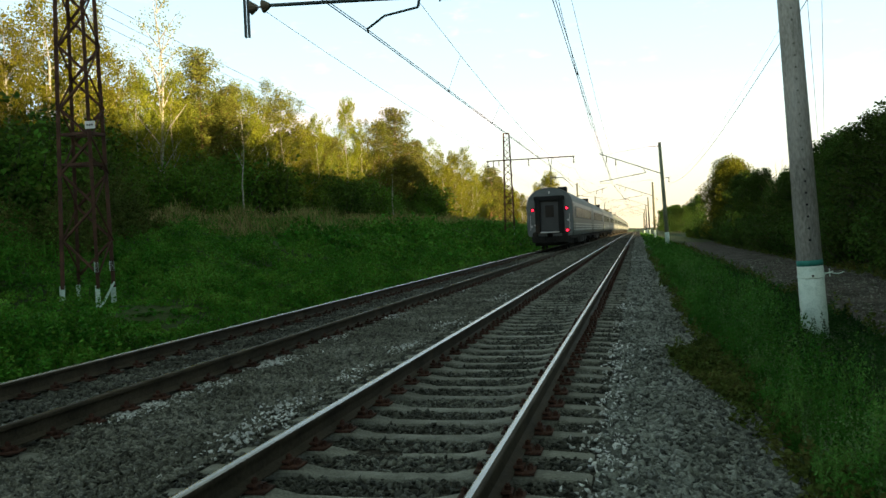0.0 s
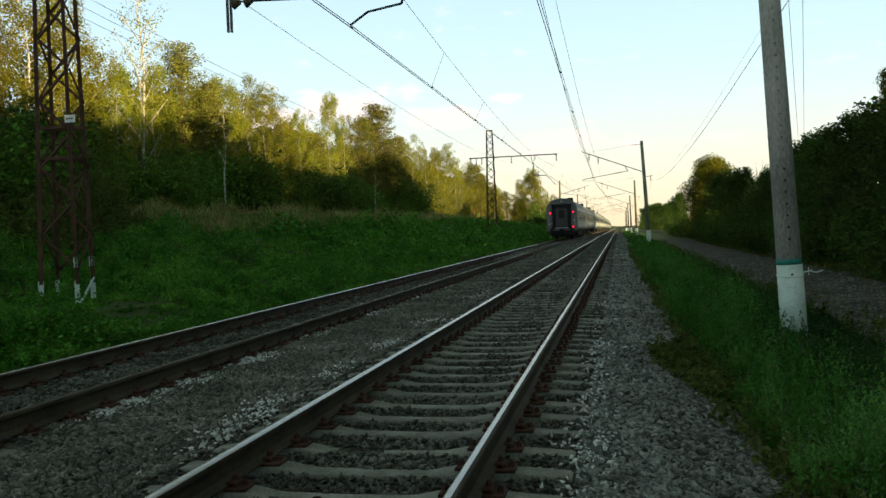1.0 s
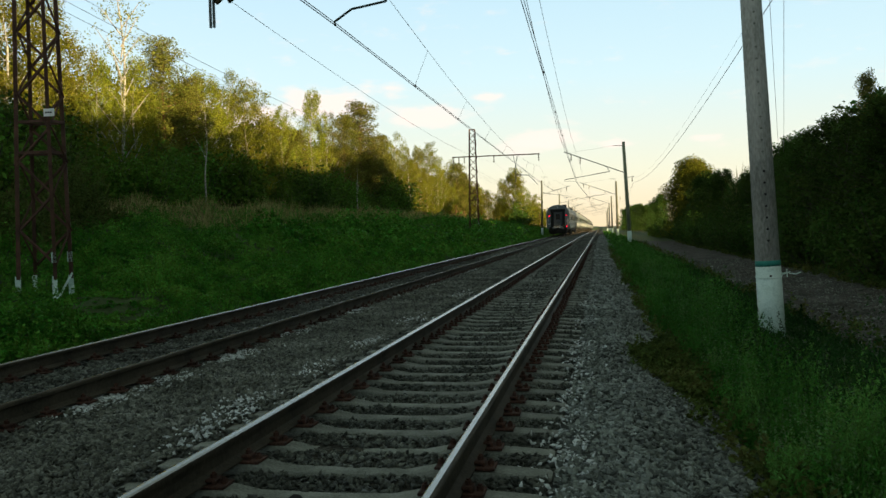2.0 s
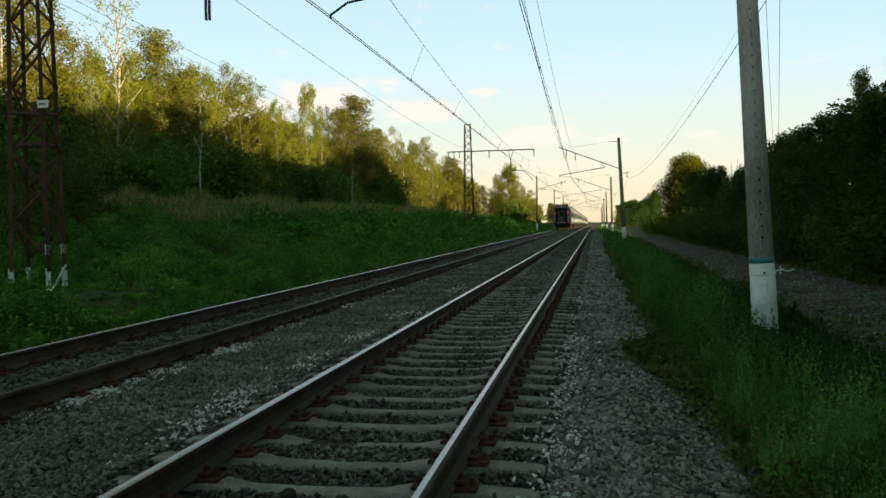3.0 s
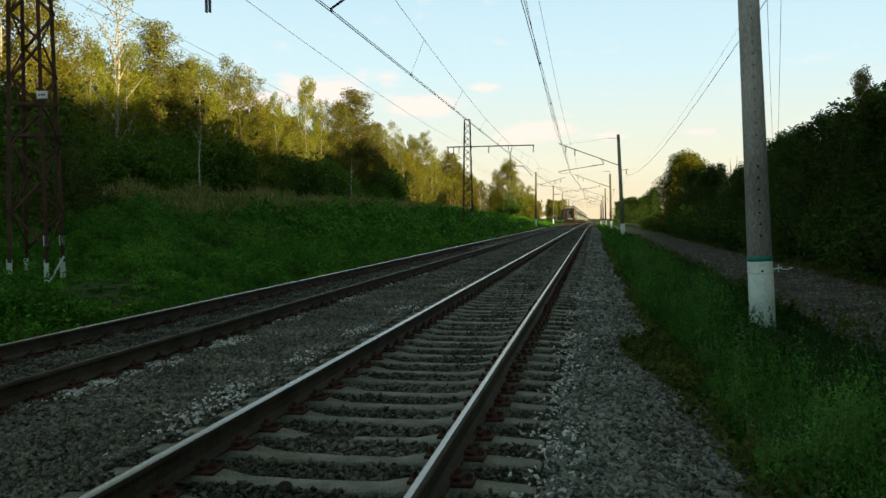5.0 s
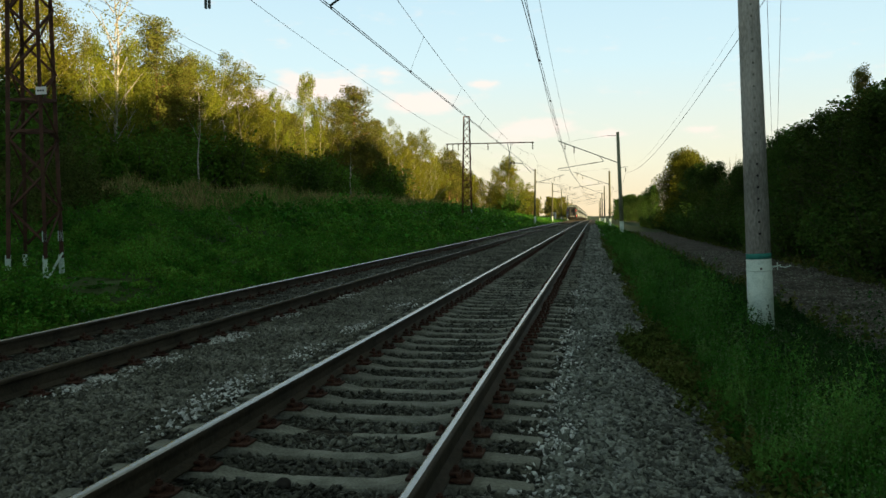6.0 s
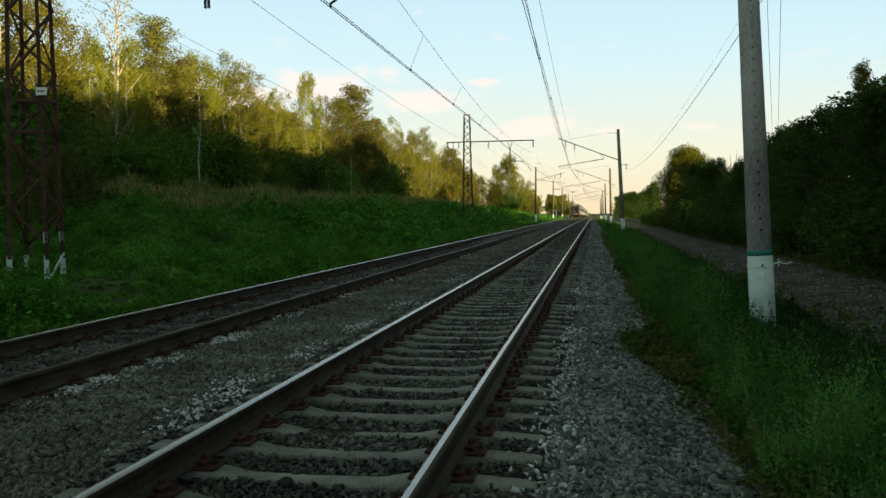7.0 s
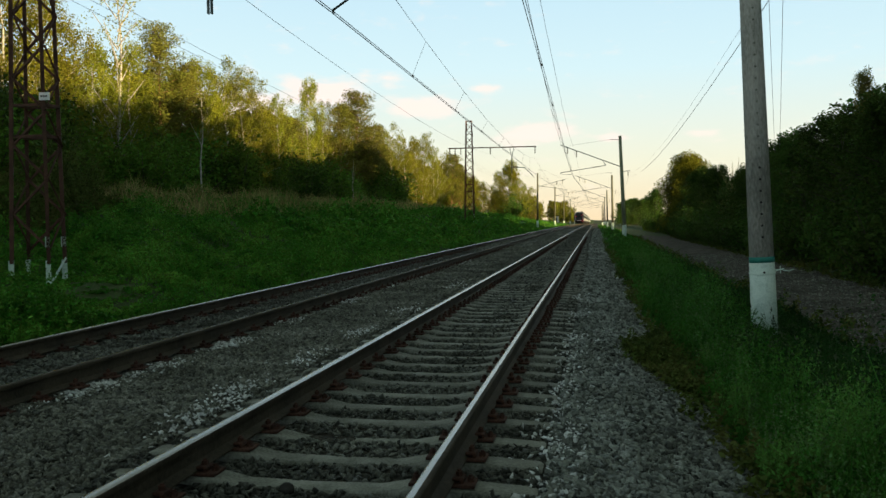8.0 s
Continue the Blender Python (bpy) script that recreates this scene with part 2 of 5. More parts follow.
M_bark_birch = material("birch_bark", [(0.10, 0.09, 0.08), (0.33, 0.31, 0.27), (0.44, 0.42, 0.37)], 0.8, scale=3, fine=9, bump=0.3, stretch=(1, 1, 3))
M_bark_pine = material("pine_bark", [(0.09, 0.05, 0.03), (0.19, 0.105, 0.06), (0.26, 0.15, 0.085)], 0.9, scale=2, fine=10, bump=0.6, depth=0.03, stretch=(1, 1, 0.4))
M_bark = material("dark_bark", [(0.03, 0.026, 0.02), (0.06, 0.052, 0.042), (0.09, 0.08, 0.065)], 0.9, scale=2, fine=10, bump=0.5, depth=0.02)
M_car = material("carriage_grey_paint", [(0.066, 0.084, 0.088), (0.10, 0.122, 0.127), (0.135, 0.158, 0.163)], 0.36, scale=0.8, fine=9, bump=0.05, stretch=(1, 1, 2))
M_carroof = material("carriage_roof_paint", [(0.15, 0.165, 0.16), (0.22, 0.235, 0.225)], 0.6, scale=1, fine=9, bump=0.1)
M_stripe = material("pale_stripe_paint", [(0.55, 0.56, 0.56), (0.68, 0.69, 0.69)], 0.45, scale=1, fine=9, bump=0)
M_red = material("red_stripe_paint", [(0.22, 0.03, 0.025), (0.32, 0.05, 0.04)], 0.5, scale=1, fine=9, bump=0)
M_under = material("sooty_underframe", [(0.015, 0.014, 0.013), (0.032, 0.03, 0.027)], 0.8, scale=3, fine=20, bump=0.3)
M_rubber = material("black_rubber", [(0.012, 0.012, 0.012), (0.022, 0.022, 0.022)], 0.8, scale=8, fine=30, bump=0.2)
M_doorgrey = material("door_grey_paint", [(0.022, 0.025, 0.026), (0.036, 0.04, 0.042)], 0.5, scale=2, fine=12, bump=0)
M_glass = material("dark_window_glass", [(0.006, 0.007, 0.008), (0.010, 0.011, 0.012)], 0.22, scale=1, fine=3, bump=0)
M_glass.node_tree.nodes["Principled BSDF"].inputs["Specular IOR Level"].default_value = 0.15
M_tail = glow("red_tail_light", (1.0, 0.012, 0.04), 1.3)


# ---- mesh helpers ----
def mesh_of(name, verts, faces, mat, smooth=False):
    me = bpy.data.meshes.new(name)
    me.from_pydata([tuple(v) for v in verts], [], [tuple(f) for f in faces])
    for m in (mat if isinstance(mat, (list, tuple)) else [mat]):
        me.materials.append(m)
    if smooth:
        me.polygons.foreach_set("use_smooth", [True] * len(me.polygons))
    return me


def fast_mesh(name, verts, faces, mat):
    """A mesh from numpy arrays of vertices and of equal-sided faces."""
    me = bpy.data.meshes.new(name)
    k = faces.shape[1]
    me.vertices.add(len(verts))
    me.vertices.foreach_set("co", np.ascontiguousarray(verts, dtype=np.float32).ravel())
    me.loops.add(faces.size)
    me.loops.foreach_set("vertex_index", np.ascontiguousarray(faces, dtype=np.int32).ravel())
    me.polygons.add(len(faces))
    me.polygons.foreach_set("loop_start", np.arange(0, faces.size, k, dtype=np.int32))
    me.update(calc_edges=True)
    me.materials.append(mat)
    return me


def thing(name, label, category, at=None, group="", kind=""):
    ob = new(name)
    ob.empty_display_size = 0.1
    if at is not None:
        ob.matrix_basis = at
    return tagged(ob, label, category, group, kind)


def part(name, bm, mat, parent, label="", smooth=False):
    me = bpy.data.meshes.new(name)
    bm.to_mesh(me)
    bm.free()
    for m in (mat if isinstance(mat, (list, tuple)) else [mat]):
        me.materials.append(m)
    if smooth:
        me.polygons.foreach_set("use_smooth", [True] * len(me.polygons))
    return shared(name, me, parent, label)


def shared(name, me, parent, label="", m=None):
    ob = new(name, me)
    ob.parent = parent
    if m is not None:
        ob.matrix_basis = m
    if label:
        ob["label"] = label
    return ob


def box(bm, x0, x1, y0, y1, z0, z1, bevel=0.0):
    r = bmesh.ops.create_cube(bm, size=1)
    bmesh.ops.scale(bm, vec=(x1 - x0, y1 - y0, z1 - z0), verts=r["verts"])
    bmesh.ops.translate(bm, vec=((x0 + x1) / 2, (y0 + y1) / 2, (z0 + z1) / 2), verts=r["verts"])
    if bevel:
        edges = list({e for v in r["verts"] for e in v.link_edges})
        bmesh.ops.bevel(bm, geom=edges, offset=bevel, segments=2, affect="EDGES", profile=0.5)


def rod(bm, a, b, r0, r1=None, seg=8, caps=True):
    """A round bar from a to b."""
    a, b = Vector(a), Vector(b)
    d = b - a
    m = Matrix.Translation((a + b) / 2) @ d.to_track_quat("Z", "Y").to_matrix().to_4x4()
    bmesh.ops.create_cone(bm, cap_ends=caps, segments=seg, radius1=r0, radius2=r0 if r1 is None else r1, depth=d.length, matrix=m)


def angle_bar(bm, a, b, w=0.07, t=0.008, turn=0.0):
    """An L-shaped steel bar from a to b."""
    a, b = Vector(a), Vector(b)
    d = b - a
    m = Matrix.Translation(a) @ d.to_track_quat("Z", "Y").to_matrix().to_4x4() @ Matrix.Rotation(turn, 4, "Z")
    sec = [(0, 0), (w, 0), (w, t), (t, t), (t, w), (0, w)]
    lo = [bm.verts.new(m @ Vector((x, y, 0))) for x, y in sec]
    hi = [bm.verts.new(m @ Vector((x, y, d.length))) for x, y in sec]
    for k in range(6):
        bm.faces.new((lo[k], lo[(k + 1) % 6], hi[(k + 1) % 6], hi[k]))
    bm.faces.new(lo[::-1])
    bm.faces.new(hi)


def wire(name, pts, r, label, category="wire", mat=None, parent=None):
    cu = bpy.data.curves.new(name, "CURVE")
    cu.dimensions = "3D"
    cu.bevel_depth, cu.bevel_resolution = r, 1
    sp = cu.splines.new("POLY")
    sp.points.add(len(pts) - 1)
    for p, q in zip(sp.points, pts):
        p.co = (*q, 1)
    cu.materials.append(mat or M_wire)
    ob = new(name, cu)
    if parent:
        ob.parent = parent
        return ob
    return tagged(ob, label, category)


def sag(a, b, drop, n=14):
    a, b = Vector(a), Vector(b)
    return [tuple(a.lerp(b, k / n) - Vector((0, 0, drop * 4 * (k / n) * (1 - k / n)))) for k in range(n + 1)]


# ---- ground ----
TRACK_2 = -4.02


def grade(y):
    """The line falls gently beyond 80 m."""
    d = min(max(0.0, y - 80), 260)
    return -1.1e-5 * d * d - 5.7e-3 * max(0.0, min(y, 900) - 340)


def ground_z(x, y):
    """Height of the soil."""
    t = max(0.0, min(1.0, (y - 17) / 60))
    if x < -6:
        xs = (-400, -60, -26, -20, -16.5, -13, -10.4, -8.2, -6)
        a = np.interp(x, xs, (5.5, 4.0, 2.7, 2.35, 1.75, 0.75, 0.05, -0.22, -0.55))
        b = np.interp(x, xs, (5.5, 4.2, 3.0, 2.75, 2.45, 1.85, 0.85, 0.1, -0.55))
        z = a + (b - a) * t
        far = max(0.0, min(1.0, (y - 130) / 120))
        z = z * (1 - 0.7 * far) if z > 0 else z
    else:
        z = np.interp(x, (-6, 1.6, 2.45, 3.0, 4.6, 5.6, 6.6, 12.0, 13.5, 20, 60, 400), (-0.9, -0.9, -0.50, -0.55, -0.68, -0.98, -1.22, -1.25, -0.9, -0.5, 0.0, 0.5))
    w = 1.0 if (x < -7 or x > 12.4) else (0.12 if 6.4 < x else 0.4)
    return z + grade(y) + w * ((0.28 if x < 0 else 0.18) * noise.noise((x * 0.4, y * 0.35, 0.0)) + 0.12 * noise.noise((x * 1.1, y * 1.0, 3.0)))


def grid_sheet(name, xs, ys, height, mat):
    verts = [(x, y, height(x, y)) for y in ys for x in xs]
    w = len(xs)
    faces = [(j * w + i, j * w + i + 1, (j + 1) * w + i + 1, (j + 1) * w + i) for j in range(len(ys) - 1) for i in range(w - 1)]
    return new(name, mesh_of(name, verts, faces, mat, True))


def spread(*spans):
    out = []
    for a, b, step in spans:
        out += list(np.arange(a, b, step))
    return out


def build_ground():
    xs = [-3000, -800, -400, -150, -90] + spread((-60, -26, 4), (-26, -6, 0.7), (-6, 3, 1.5), (3, 14, 0.6), (14, 30, 3)) + [30, 45, 60, 90, 150, 400, 800, 3000]
    ys = [-3000, -400, -120] + spread((-60, 4, 6), (4, 60, 0.9), (60, 140, 3), (140, 420, 10), (420, 900, 40)) + [900, 1200, 3000]
    ob = grid_sheet("ground", xs, ys, ground_z, M_soil)
    tagged(ob, "dark weedy soil sloping up to the woods beside the railway", "ground", kind="structure")


def bed_z(x, y):
    z = np.interp(x, (-6.9, -6.35, -5.75, -5.4, -4.9, -3.2, -2.6, -2.0, -1.45, -1.2, -0.6, 0.6, 1.2, 1.45, 1.95, 2.75, 3.3),
                  (-0.85, -0.42, -0.25, -0.225, -0.225, -0.23, -0.225, -0.225, -0.235, -0.24, -0.258, -0.258, -0.24, -0.235, -0.25, -0.52, -0.95))
    if abs(x) < 1.9 or abs(x - TRACK_2) < 1.9:
        z += 0.012 * max(0.0, min(1.0, (y - 25) / 30))
    return z + grade(y) + 0.03 * noise.noise((x * 1.5, y * 1.3, 0)) + 0.012 * noise.noise((x * 6, y * 6, 5))


BED = []


def build_bed():
    xs = spread((-6.9, 3.31, 0.17)) + [3.3]
    ys = [-60, -20] + spread((0, 30, 0.22), (30, 90, 1.2), (90, 900, 15)) + [900]
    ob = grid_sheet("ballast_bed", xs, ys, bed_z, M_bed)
    BED.append(ob)
    tagged(ob, "grey-brown crushed stone bed under both tracks", "ballast", kind="structure")


def road_z(x, y):
    return ground_z(x, y) + 0.05 - 0.05 * abs((x - 9.3) / 2.8) ** 6 + 0.03 * noise.noise((x * 2.2, y * 2.2, 1.0)) - 0.05 * math.exp(-((x - 8.2) / 0.3) ** 2) - 0.05 * math.exp(-((x - 10.3) / 0.3) ** 2)


def build_road():
    ob = grid_sheet("road", spread((6.5, 12.1, 0.2)), [-60, -20] + spread((0, 50, 0.3), (50, 126, 1.5)), road_z, M_road)
    tagged(ob, "unpaved grey-brown gravel road beside the railway", "road", kind="structure")


# ---- track ----
def rail_mesh(y0, y1, first, last):
    """A rail's outline drawn out along y. first, last: the strips of the head that the wheels keep bright."""
    half = [(0.0, 0.0), (0.012, -0.0003), (0.022, -0.0018), (0.029, -0.0045), (0.034, -0.009), (0.0372, -0.016), (0.0372, -0.038), (0.012, -0.052), (0.009, -0.09), (0.011, -0.145), (0.05, -0.163), (0.075, -0.170), (0.075, -0.180)]
    sec = [(-x, z) for x, z in half[:0:-1]] + half
    n = len(sec)
    ys = [y0] + spread((0, 80, 4.0), (80, y1, 15)) + [y1]
    verts = [(x, y, z + grade(y)) for y in ys for x, z in sec]
    faces, top = [], []
    for j in range(len(ys) - 1):
        for i in range(n - 1):
            faces.append((j * n + i, j * n + i + 1, (j + 1) * n + i + 1, (j + 1) * n + i))
            top.append(1 if first <= i <= last else 0)
        faces.append((j * n + n - 1, j * n, (j + 1) * n, (j + 1) * n + n - 1))
        top.append(0)
    faces.append(tuple(range(n)))
    top.append(0)
    body = [f[::-1] for f, k in zip(faces, top) if not k]
    tread = [f[::-1] for f, k in zip(faces, top) if k]
    return verts, body, tread


def sleeper_mesh(y=0.0):
    # stations along the sleeper: x, z of the top, half width on top, half width below
    st = [(-1.35, -0.232, 0.075, 0.125), (-1.33, -0.222, 0.088, 0.135), (-1.05, -0.205, 0.09, 0.138), (-0.62, -0.198, 0.088, 0.138), (-0.42, -0.236, 0.082, 0.128), (0.0, -0.243, 0.08, 0.122)]
    st = st + [(-a, b, c, d) for a, b, c, d in st[-2::-1]]
    verts, faces = [], []
    for x, z, w, b in st:
        verts += [(x, y - b, -0.40), (x, y - w - 0.012, z - 0.014), (x, y - w, z), (x, y + w, z), (x, y + w + 0.012, z - 0.014), (x, y + b, -0.40)]
    for k in range(len(st) - 1):
        for i in range(5):
            faces.append((k * 6 + i, (k + 1) * 6 + i, (k + 1) * 6 + i + 1, k * 6 + i + 1))
    e = (len(st) - 1) * 6
    faces += [(5, 4, 3, 2, 1, 0)[::-1], (e + 5, e + 4, e + 3, e + 2, e + 1, e)]
    return verts, [f[::-1] for f in faces]


def fastening_mesh():
    """Rail clamp for the +x side of a rail at x = 0: tie plate, clip and two bolts with nuts."""
    bm = bmesh.new()
    box(bm, 0.035, 0.195, -0.085, 0.085, -0.197, -0.178, 0.004)
    box(bm, 0.058, 0.125, -0.05, 0.05, -0.168, -0.145, 0.008)
    box(bm, 0.105, 0.128, -0.055, 0.055, -0.178, -0.15, 0.004)
    rod(bm, (0.095, 0, -0.15), (0.095, 0, -0.108), 0.012, seg=8)
    rod(bm, (0.095, 0, -0.146), (0.095, 0, -0.118), 0.021, seg=6)
    rod(bm, (0.163, 0, -0.18), (0.163, 0, -0.138), 0.012, seg=8)
    rod(bm, (0.163, 0, -0.178), (0.163, 0, -0.148), 0.022, seg=6)
    me = bpy.data.meshes.new("rail_clamp")
    bm.to_mesh(me)
    bm.free()
    me.materials.append(M_rust)
    return me


SPACING, FIRST = 0.530, 4.88


def build_tracks():
    # wheels polish the gauge side of the head; its outer side stays rusty
    for cx, side, first, last in ((0.0, -1, 9, 15), (0.0, 1, 8, 12), (TRACK_2, -1, 8, 15), (TRACK_2, 1, 10, 11)):
        verts, body, tread = rail_mesh(-60, 900, first, last)
        ob = thing("rail", "long rusty steel rail with a polished running edge", "rail", pose(cx + side * 0.797, 0, 0), "rails of the two tracks")
        shared("body", mesh_of("body", verts, body, M_rail), ob)
        shared("running_surface", mesh_of("running_surface", verts, tread, M_tread), ob, "polished steel running surface")
    verts, faces = sleeper_mesh()
    me = mesh_of("concrete_sleeper", verts, faces, M_concrete)
    clamp = fastening_mesh()
    for cx, count, sink, ph in ((0.0, 140, 0.0, 0.0), (TRACK_2, 100, 0.012, 0.21)):
        first = FIRST - SPACING * 16 + ph
        for k in range(count):
            y = first + k * SPACING
            ob = new("concrete_sleeper", me)
            ob.matrix_basis = pose(cx + random.uniform(-0.015, 0.015), y, -sink + random.uniform(-0.006, 0.004), 0, 0, random.uniform(-0.5, 0.5))
            tagged(ob, "grey weathered concrete sleeper bedded in crushed stone", "sleeper", "concrete sleepers of the tracks")
            for sx in (-0.797, 0.797):
                for turn in (0, 180):
                    shared("rail_clamp", clamp, ob, "rusty red-brown bolted clamp" if k == 0 and turn == 0 else "", pose(sx, 0, sink, 0, 0, turn))
        v0, f0 = np.array(verts), np.array([f for f in faces if len(f) == 4])
        n = 300
        off = np.zeros((n, 1, 3))
        off[:, 0, 0], off[:, 0, 1] = cx, first + (count + np.arange(n)) * SPACING
        off[:, 0, 2] = [grade(q) for q in off[:, 0, 1]]
        vv = (v0[None] + off).reshape(-1, 3)
        ff = (f0[None] + (np.arange(n) * len(v0))[:, None, None]).reshape(-1, 4)
        tagged(new("far_sleepers", fast_mesh("far_sleepers", vv, ff, M_concrete_far)), "distant concrete sleepers of the railway track", "sleepers", kind="stuff")


# ---- masts, poles and brackets ----
def concrete_pole(x, y, z, height, lean, r0, r1, label, detail=False, mat=None):
    ob = thing("concrete_pole", label, "pole", pose(x, y, z, 0, lean, 0), "concrete poles beside the track")
    top_white = 1.07 if detail else 1.2

    def rad(h):
        return r0 + (r1 - r0) * h / height

    seg = 32 if detail else 14

    def sleeve(name, h0, h1, mat, grow, lab=""):
        bm = bmesh.new()
        rod(bm, (0, 0, h0), (0, 0, h1), rad(h0) + grow, rad(h1) + grow, seg, True)
        return part(name, bm, mat, ob, lab, True)

    sleeve("shaft", -0.5, height, mat or M_pole, 0.0)
    sleeve("painted_base", -0.4, top_white, M_white, 0.004, lab="chalky white painted base")
    if detail:
        sleeve("painted_band", top_white, top_white + 0.10, M_teal, 0.005, lab="teal painted band")
        bm = bmesh.new()
        for k in range(14):
            a, b = 2 * math.pi * k / 14, 2 * math.pi * (k + 1) / 14
            q = rad(0.88) + 0.012
            rod(bm, (q * math.cos(a), q * math.sin(a), 0.88 + 0.02 * math.sin(a)), (q * math.cos(b), q * math.sin(b), 0.88 + 0.02 * math.sin(b)), 0.008, seg=6)
        for p, q in (((0.2, -0.06, 0.90), (0.36, -0.06, 0.95)), ((0.3, -0.06, 0.86), (0.3, -0.06, 1.0)), ((0.2, -0.05, 0.93), (0.34, -0.05, 0.93)), ((0.34, -0.06, 0.92), (0.44, -0.06, 0.90)), ((0.44, -0.06, 0.90), (0.53, -0.06, 0.93))):
            rod(bm, p, q, 0.009, seg=6)
        part("wire_clamp", bm, M_white, ob, "wire tie with a twisted clamp")
        # bolt holes in a row up the shaft
        way = Vector((1.69 - x, -y, 0)).normalized()
        side = Vector((way.y, -way.x, 0)) * -0.035
        for k in range(8):
            h = 1.32 + k * 0.205 if k else 0.9
            q = rad(h)
            p = way * (q - 0.008) + side
            bm = bmesh.new()
            rod(bm, p + Vector((0, 0, h)), p + way * 0.018 + Vector((0, 0, h)), 0.021, seg=8)
            part("bolt_hole", bm, M_rubber, ob)
        for k in range(14):
            h = 3.1 + k * 0.205
            p = way * (rad(h) - 0.010) + side
            bm = bmesh.new()
            rod(bm, p + Vector((0, 0, h)), p + way * 0.013 + Vector((0, 0, h)), 0.02, seg=8)
            part("plug", bm, M_concrete, ob)
        for h in (3.35, 5.2):
            bm = bmesh.new()
            rod(bm, (0, 0, h), (0, 0, h + 0.015), rad(h) + 0.004, seg=seg)
            part("cast_ring", bm, M_pole, ob)
    return ob


def insulator_string(bm, a, b, n=4, r=0.09):
    a, b = Vector(a), Vector(b)
    rod(bm, a, b, 0.02, seg=6)
    for k in range(n):
        p, q = a.lerp(b, (k + 0.2) / n), a.lerp(b, (k + 0.75) / n)
        rod(bm, p, q, r, r * 0.35, seg=12)


def pole_bracket(x, y, side, lean, track_x, tip_z, thick=1.0):
    """Hinged bracket that carries the overhead line from a concrete pole. side: -1 when it reaches towards -x."""
    ob = thing("overhead_bracket", "dark steel bracket carrying the overhead line from its pole", "bracket", None, "overhead line brackets")
    lx = x + lean * 6.9
    tip = track_x + side * 1.5
    bm = bmesh.new()
    rod(bm, (lx, y, 6.46), (tip, y, tip_z), 0.042 * thick, seg=8)
    part("cantilever", bm, M_steel, ob)
    bm = bmesh.new()
    rod(bm, (x + lean * 9.6, y, 9.2), (x + lean * 9.6 + side * 1.05, y, 9.22), 0.026 * thick * thick, seg=6)
    rod(bm, (x + lean * 9.6 + side * 1.05, y, 9.22), (tip - side * 0.5, y, tip_z - 0.14), 0.008, seg=5)
    part("tie_rod", bm, M_steel, ob)
    bm = bmesh.new()
    rod(bm, (tip - side * 4.2, y, 6.46 + (tip_z - 6.46) * 0.28), (tip - side * 4.5, y, 6.66), 0.03, seg=6)
    rod(bm, (tip - side * 4.5, y, 6.66), (tip, y, 5.99), 0.030 * thick, seg=8)
    rod(bm, (tip, y, 6.0), (tip, y, 5.82), 0.02, seg=6)
    rod(bm, (tip, y, 5.86), (tip - side * 1.1, y, 5.80), 0.016, seg=6)
    part("registration_arm", bm, M_steel, ob)
    for d in (0.7, 1.6):
        bm = bmesh.new()
        px = tip - side * d
        zz = tip_z - d * (tip_z - 6.46) / 5.8
        insulator_string(bm, (px, y, zz), (px, y, zz - 0.65), 3)
        part("insulator", bm, M_insulator, ob, "brown porcelain insulator")
    bm = bmesh.new()
    insulator_string(bm, (tip - side * 3.2, y, 6.47), (tip - side * 3.9, y, 6.58), 3, 0.08)
    part("insulator", bm, M_insulator, ob)
    return ob


def field_bracket(x, y, z):
    ob = thing("wire_bracket", "small steel side bracket with a pin insulator on a pole", "bracket", None, "side brackets")
    bm = bmesh.new()
    angle_bar(bm, (x - 0.1, y, z), (x + 0.8, y, z + 0.12), 0.05)
    part("arm", bm, M_steel, ob)
    bm = bmesh.new()
    insulator_string(bm, (x + 0.6, y, z + 0.05), (x + 0.6, y, z - 0.4), 2, 0.07)
    part("insulator", bm, M_insulator, ob)


